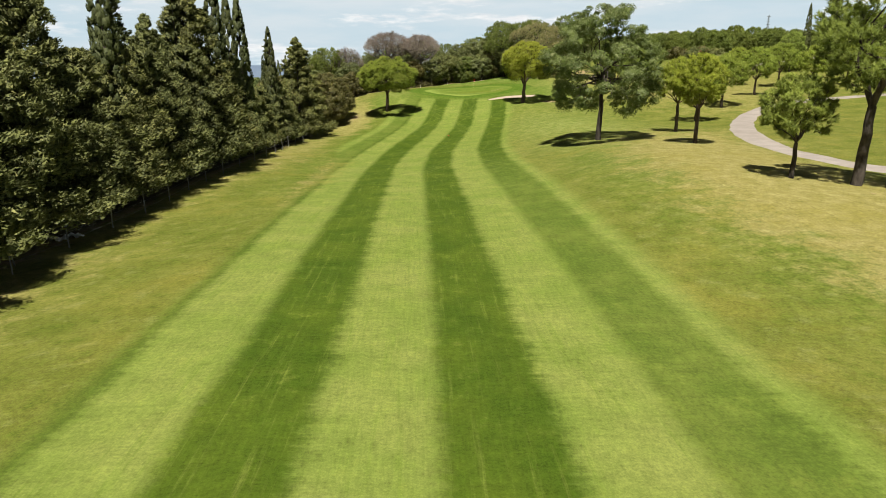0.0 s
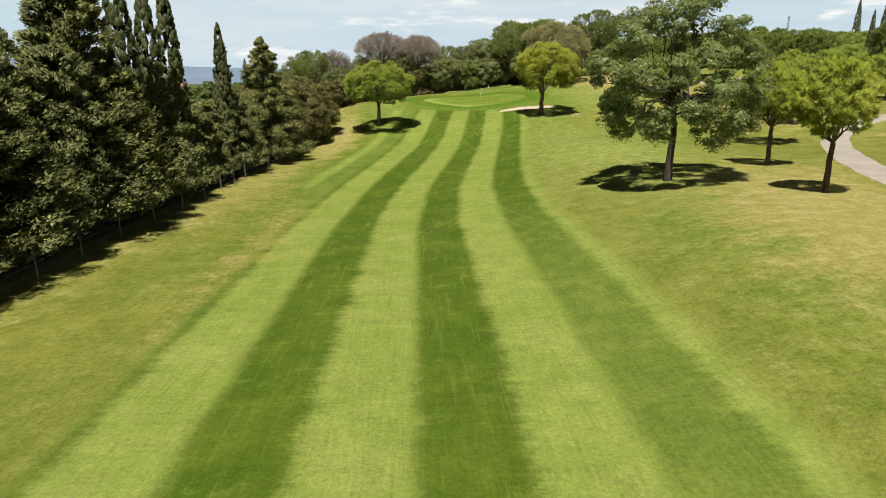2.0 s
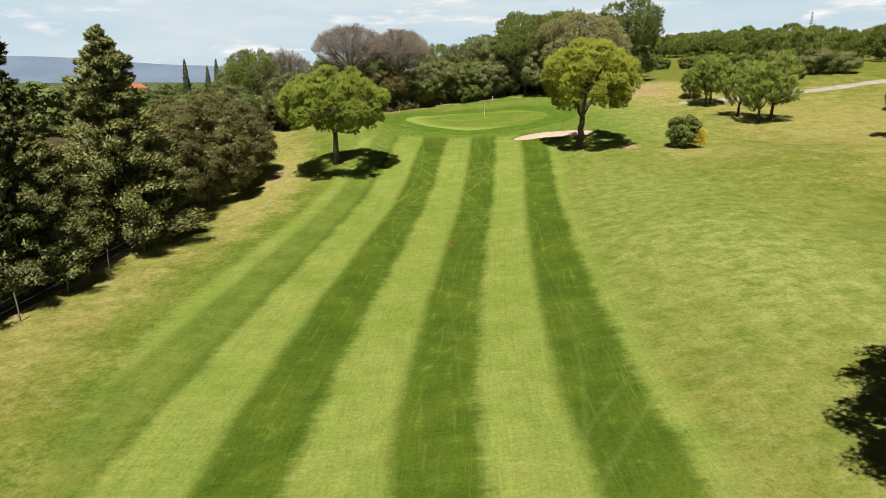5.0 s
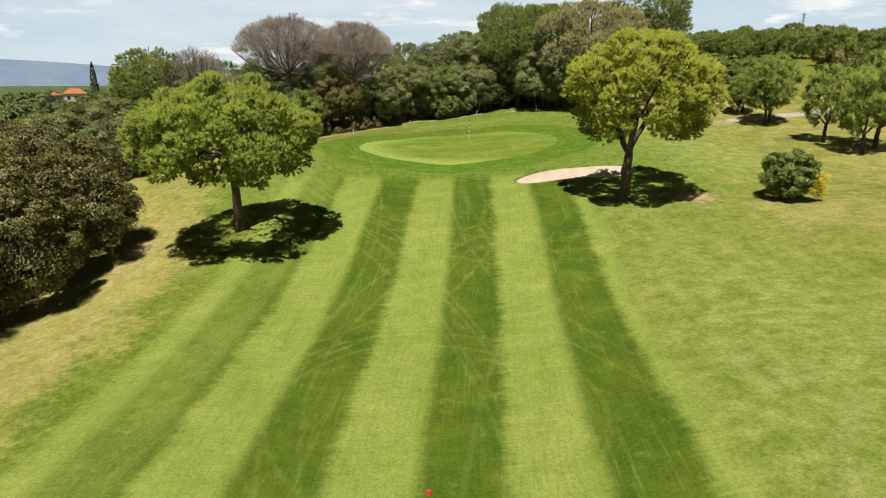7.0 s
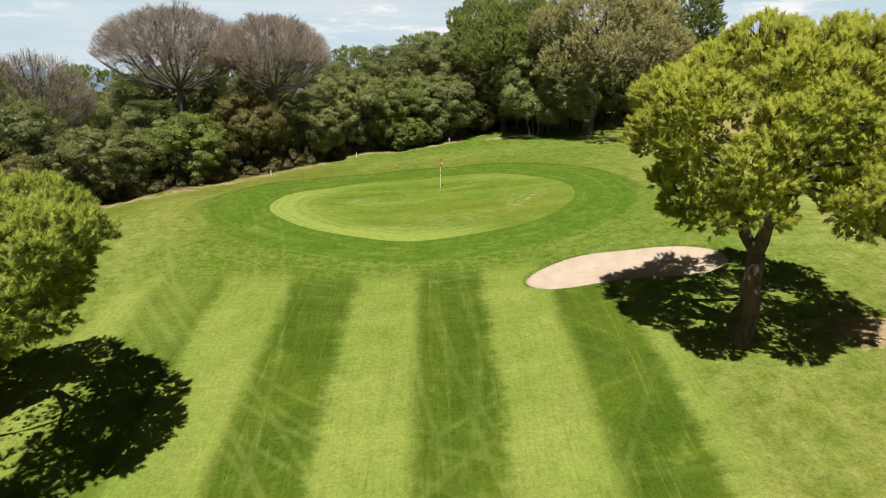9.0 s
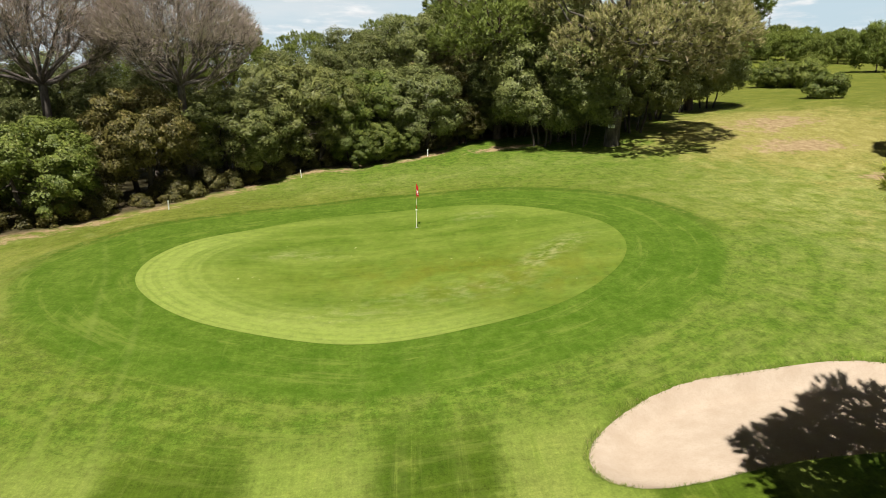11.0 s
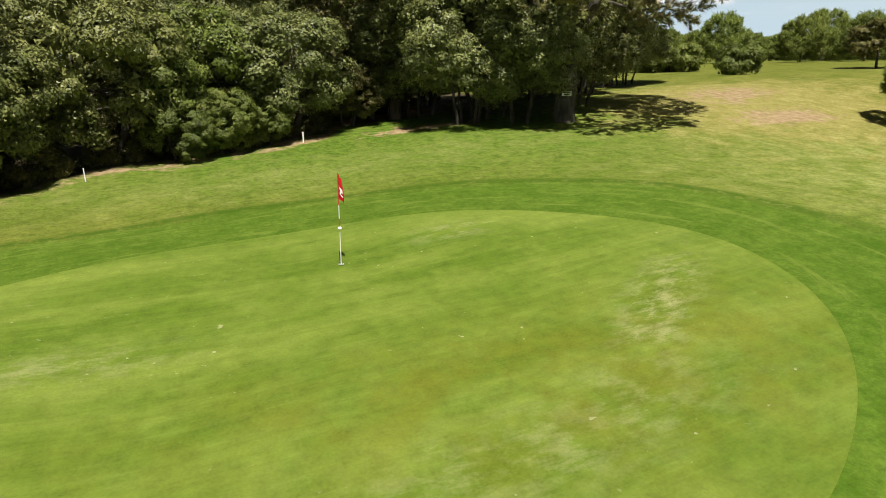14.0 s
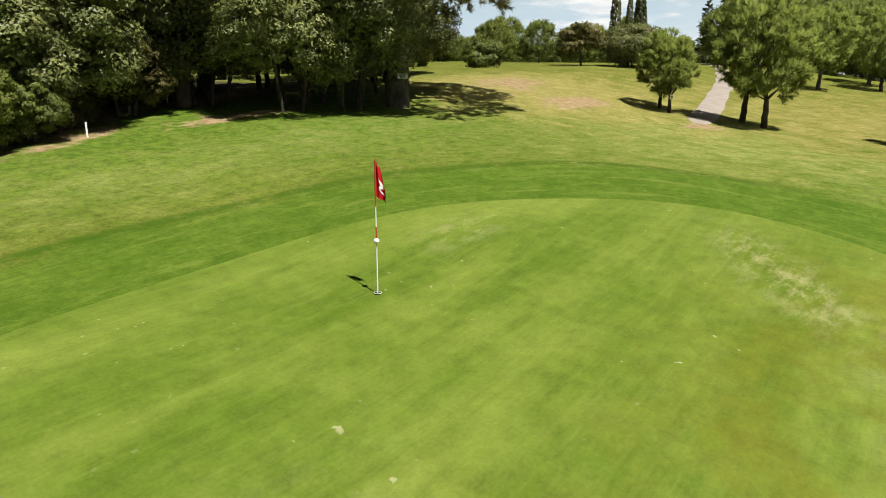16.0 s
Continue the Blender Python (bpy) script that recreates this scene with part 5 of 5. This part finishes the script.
def from_bmesh(name, bm, mat, smooth_faces=False):
    me = bpy.data.meshes.new(name)
    bm.to_mesh(me)
    bm.free()
    if smooth_faces:
        me.polygons.foreach_set("use_smooth", np.ones(len(me.polygons), bool))
    me.materials.append(mat)
    return me


house(-148, 376, 0.5, 9, 7.5, 4.6)
house(-160, 380, -0.3, 5, 5, 4.0)

# ridge of far hills, glowing and coloured with haze, beyond the plain
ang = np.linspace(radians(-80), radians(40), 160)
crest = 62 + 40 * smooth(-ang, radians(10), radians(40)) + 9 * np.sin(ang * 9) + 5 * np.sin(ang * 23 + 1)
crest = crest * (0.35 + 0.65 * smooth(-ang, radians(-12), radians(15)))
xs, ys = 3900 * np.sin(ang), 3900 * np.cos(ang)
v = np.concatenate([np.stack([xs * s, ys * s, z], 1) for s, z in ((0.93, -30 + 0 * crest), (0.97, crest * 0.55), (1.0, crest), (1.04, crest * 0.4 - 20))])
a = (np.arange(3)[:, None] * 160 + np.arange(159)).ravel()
tagged(new("backdrop", mesh_of("backdrop", v, np.stack([a, a + 1, a + 161, a + 160], 1), hill_material(), True)), "glowing hills on the horizon, blue haze painted in", "hills", kind="structure")

# ---- flagstick ----


def rod(z0, z1, r0, r1, mat, name, sides=14):
    v, f = tube([(0, 0, z0), (0, 0, (z0 + z1) / 2), (0, 0, z1)], [r0, (r0 + r1) / 2, r1], sides)
    return mesh_of(name, v, f, mat, True)


pin = thing("flagstick", "white and red flagstick with a limp red flag in the hole", "flagstick")
pole = part("pole", rod(-0.1, 0.76, 0.011, 0.010, WHITE, "pole"), pin, "white lower pole")
for z0, z1, mat in ((0.76, 0.78, STEEL), (0.84, 1.01, RED), (1.01, 1.31, WHITE), (1.31, 1.98, RED)):
    part("pole", rod(z0, z1, 0.010, 0.009, mat, "pole"), pin)
bm = bmesh.new()
bmesh.ops.create_uvsphere(bm, u_segments=18, v_segments=12, radius=0.045, matrix=Matrix.Translation((0, 0, 0.80)) @ Matrix.Diagonal((1, 1, 0.95, 1)))
part("marker_ball", from_bmesh("marker_ball", bm, WHITE, True), pin, "white ball on the pole")
bm = bmesh.new()
bmesh.ops.create_cone(bm, cap_ends=True, segments=16, radius1=0.012, radius2=0.006, depth=0.02, matrix=Matrix.Translation((0, 0, 1.985)))
part("cap", from_bmesh("cap", bm, RED, True), pin)
rows_, cols_ = 22, 14
cloth, marks = [], []


def drape(i, k):
    """Hanging cloth: i down the hoist, k out along the fly."""
    s, q = i / (rows_ - 1), k / (cols_ - 1)
    reach = (0.03 + 0.19 * min(1.0, 0.25 + s * 1.1)) * q
    fold = 0.028 * math.sin(q * 8.5 + s * 2.2) * q**0.6
    drop = -0.50 * s - 0.10 * q - 0.05 * q * math.sin(s * 3)
    return Vector((0.012 + reach * 0.62 + fold * 0.8, -0.30 * reach + fold, 1.965 + drop))


cloth = [drape(i, k) for i in range(rows_) for k in range(cols_)]
quads = [(i * cols_ + k, i * cols_ + k + 1, (i + 1) * cols_ + k + 1, (i + 1) * cols_ + k) for i in range(rows_ - 1) for k in range(cols_ - 1)]
flag = part("flag", mesh_of("flag", np.array([tuple(p) for p in cloth]), np.array(quads), CLOTH, True), pin, "limp red cloth flag")
emblem_v, emblem_f = [], []
for (i0, k0), (i1, k1), wd in (((7, 4), (10, 10), 1.2), ((10, 10), (14, 5), 1.3), ((14, 5), (17, 9), 1.1), ((9, 7), (13, 9), 1.0)):
    n = len(emblem_v)
    for s in np.linspace(0, 1, 6):
        for side in (-wd, wd):
            i, k = i0 + (i1 - i0) * s, k0 + (k1 - k0) * s + side
            p = drape(i, k)
            emblem_v.append(p + Vector((-0.001, -0.006, 0)))
    emblem_f += [(n + 2 * j, n + 2 * j + 1, n + 2 * j + 3, n + 2 * j + 2) for j in range(5)]
part("emblem", mesh_of("emblem", np.array([tuple(p) for p in emblem_v]), np.array(emblem_f), CLOTH_WHITE), flag, "white abstract mark")
pin.matrix_basis = Matrix.Translation((6.66, 137.7, ground_at(6.66, 137.7) + 0.02)) @ Matrix.Rotation(radians(-35), 4, "Z")
cup = thing("hole_cup", "white-rimmed hole cup, its shaded inside a flat black disc", "hole")
# A flat black disc on the green stands in for the hole's shaded inside.
bm = bmesh.new()
bmesh.ops.create_cone(bm, cap_ends=True, segments=24, radius1=0.054, radius2=0.054, depth=0.004)
part("hole", from_bmesh("hole", bm, BLACK), cup)
v, f = tube([(0.056 * math.cos(a), 0.056 * math.sin(a), 0) for a in np.linspace(0, 2 * math.pi, 25)], [0.004] * 25, 6)
part("rim", mesh_of("rim", v, f, WHITE, True), cup)
cup.matrix_basis = Matrix.Translation((6.66, 137.7, ground_at(6.66, 137.7) + 0.026))

# ---- small things ----


def stake(x, y, tall=0.5):
    s = thing("boundary_stake", "short white boundary stake in the grass", "stake", "boundary stakes")
    bm = bmesh.new()
    bmesh.ops.create_cube(bm, size=1.0, matrix=Matrix.Translation((0, 0, tall / 2 - 0.05)) @ Matrix.Diagonal((0.05, 0.035, tall, 1)))
    bmesh.ops.bevel(bm, geom=bm.edges[:], offset=0.006, segments=1)
    part("post", from_bmesh("post", bm, WHITE), s)
    s.matrix_basis = Matrix.Translation((x, y, ground_at(x, y))) @ Matrix.Rotation(x * 1.7, 4, "Z") @ Matrix.Rotation(0.05 * math.sin(y), 4, "X")
    return s


for x, y in ((-5.0, 142.6), (1.0, 148.9), (9.0, 151.6), (14.8, 157.0)):
    stake(x, y)


def plate(x, y, z, turn, wide, tall, label):
    s = thing("sign_plate", label, "sign")
    bm = bmesh.new()
    bmesh.ops.create_cube(bm, size=1.0, matrix=Matrix.Diagonal((wide, 0.015, tall, 1)))
    bmesh.ops.bevel(bm, geom=bm.edges[:], offset=0.004, segments=1)
    part("board", from_bmesh("board", bm, WHITE), s)
    for k, length in enumerate((0.8, 0.6)):
        bm = bmesh.new()
        bmesh.ops.create_cube(bm, size=1.0, matrix=Matrix.Translation((0, -0.011, tall * (0.18 - 0.36 * k))) @ Matrix.Diagonal((wide * length, 0.006, tall * 0.2, 1)))
        part("lettering", from_bmesh("lettering", bm, BLACK), s, "dark unreadable line")
    s.matrix_basis = Matrix.Translation((x, y, z)) @ Matrix.Rotation(turn, 4, "Z")


plate(20.33, 148.72, ground_at(20.6, 149) + 1.25, radians(-35), 0.42, 0.2, "small white sign nailed to the trunk of the old pine")
plate(36.05, 142.6, ground_at(36.2, 142.7) + 0.85, radians(-62), 0.16, 0.24, "small white marker plate on a pine trunk")


def fence():
    line = thing("wire_fence", "low wire fence on thin grey posts before the hedge", "fence")
    ys = np.arange(26.8, 112, 4.05)
    xs = -19.3 + 0.3 * np.sin(ys * 0.21) + 1.4 * smooth(ys, 101, 114)
    posts = []
    for x, y in zip(xs, ys):
        v, f = tube([(x, y, ground_at(x, y) - 0.2), (x + rng.normal() * 0.02, y, ground_at(x, y) + 0.7), (x + rng.normal() * 0.05, y + rng.normal() * 0.05, ground_at(x, y) + 1.4)], [0.035, 0.034, 0.032], 6)
        part("post", mesh_of("post", v, f, POST, True), line)
        posts.append((x, y, ground_at(x, y)))
    for dx, dy in ((0.5, -0.7), (-0.4, 0.8)):
        x, y, z = posts[0]
        v, f = tube([(x + dx, y + dy, z - 0.1), (x, y, z + 1.25)], [0.032, 0.03], 6)
        part("brace", mesh_of("brace", v, f, POST, True), line)
    for h in (0.35, 0.8, 1.25):
        v, f = tube([(x, y, z + h) for x, y, z in posts], [0.006] * len(posts), 4)
        part("wire", mesh_of("wire", v, f, STEEL, True), line)


fence()


def yardage(x, y):
    s = thing("distance_marker", "small red distance plate set in the fairway", "marker")
    bm = bmesh.new()
    bmesh.ops.create_cone(bm, cap_ends=True, segments=20, radius1=0.10, radius2=0.07, depth=0.10, matrix=Matrix.Translation((0, 0, 0.05)))
    part("cap", from_bmesh("cap", bm, RED), s)
    s.matrix_basis = Matrix.Translation((x, y, ground_at(x, y)))


yardage(0.84, 91.4)


def litter(x, y):
    s = thing("plastic_sheet", "crumpled pale plastic sheet lying behind the fence", "litter")
    gx, gy = np.meshgrid(np.linspace(-1, 1, 15), np.linspace(-1, 1, 9))
    gz = 0.1 + 0.09 * np.sin(gx * 5 + 2 * gy) * np.cos(gy * 4) + 0.06 * np.sin(gx * 11 - gy * 7)
    v = np.stack([gx * 0.75 * (1 + 0.1 * np.sin(4 * gy)), gy * 0.35 * (1 + 0.2 * np.sin(3 * gx)), gz], 2).reshape(-1, 3)
    a = (np.arange(8)[:, None] * 15 + np.arange(14)).ravel()
    part("sheet", mesh_of("sheet", v, np.stack([a, a + 1, a + 16, a + 15], 1), WHITE), s)
    s.matrix_basis = Matrix.Translation((x, y, ground_at(x, y))) @ Matrix.Rotation(1.1, 4, "Z")


litter(-20.4, 32.6)


def mast(x, y, tall):
    s = thing("radio_mast", "thin grey lattice mast above the far wood", "mast")
    for a in range(3):
        p = (0.7 * math.cos(a * 2.094), 0.7 * math.sin(a * 2.094))
        v, f = tube([(p[0], p[1], 0), (p[0] * 0.3, p[1] * 0.3, tall)], [0.12, 0.08], 5)
        part("leg", mesh_of("leg", v, f, STEEL), s)
    for k in range(6):
        z = tall * (0.5 + 0.09 * k)
        v, f = tube([(-0.9, 0, z), (0, 0.1, z + 0.1), (0.9, 0, z)], [0.1] * 3, 4)
        part("crossbar", mesh_of("crossbar", v, f, STEEL), s)
    s.matrix_basis = Matrix.Translation((x, y, ground_at(x, y)))


mast(173, 351, 15)
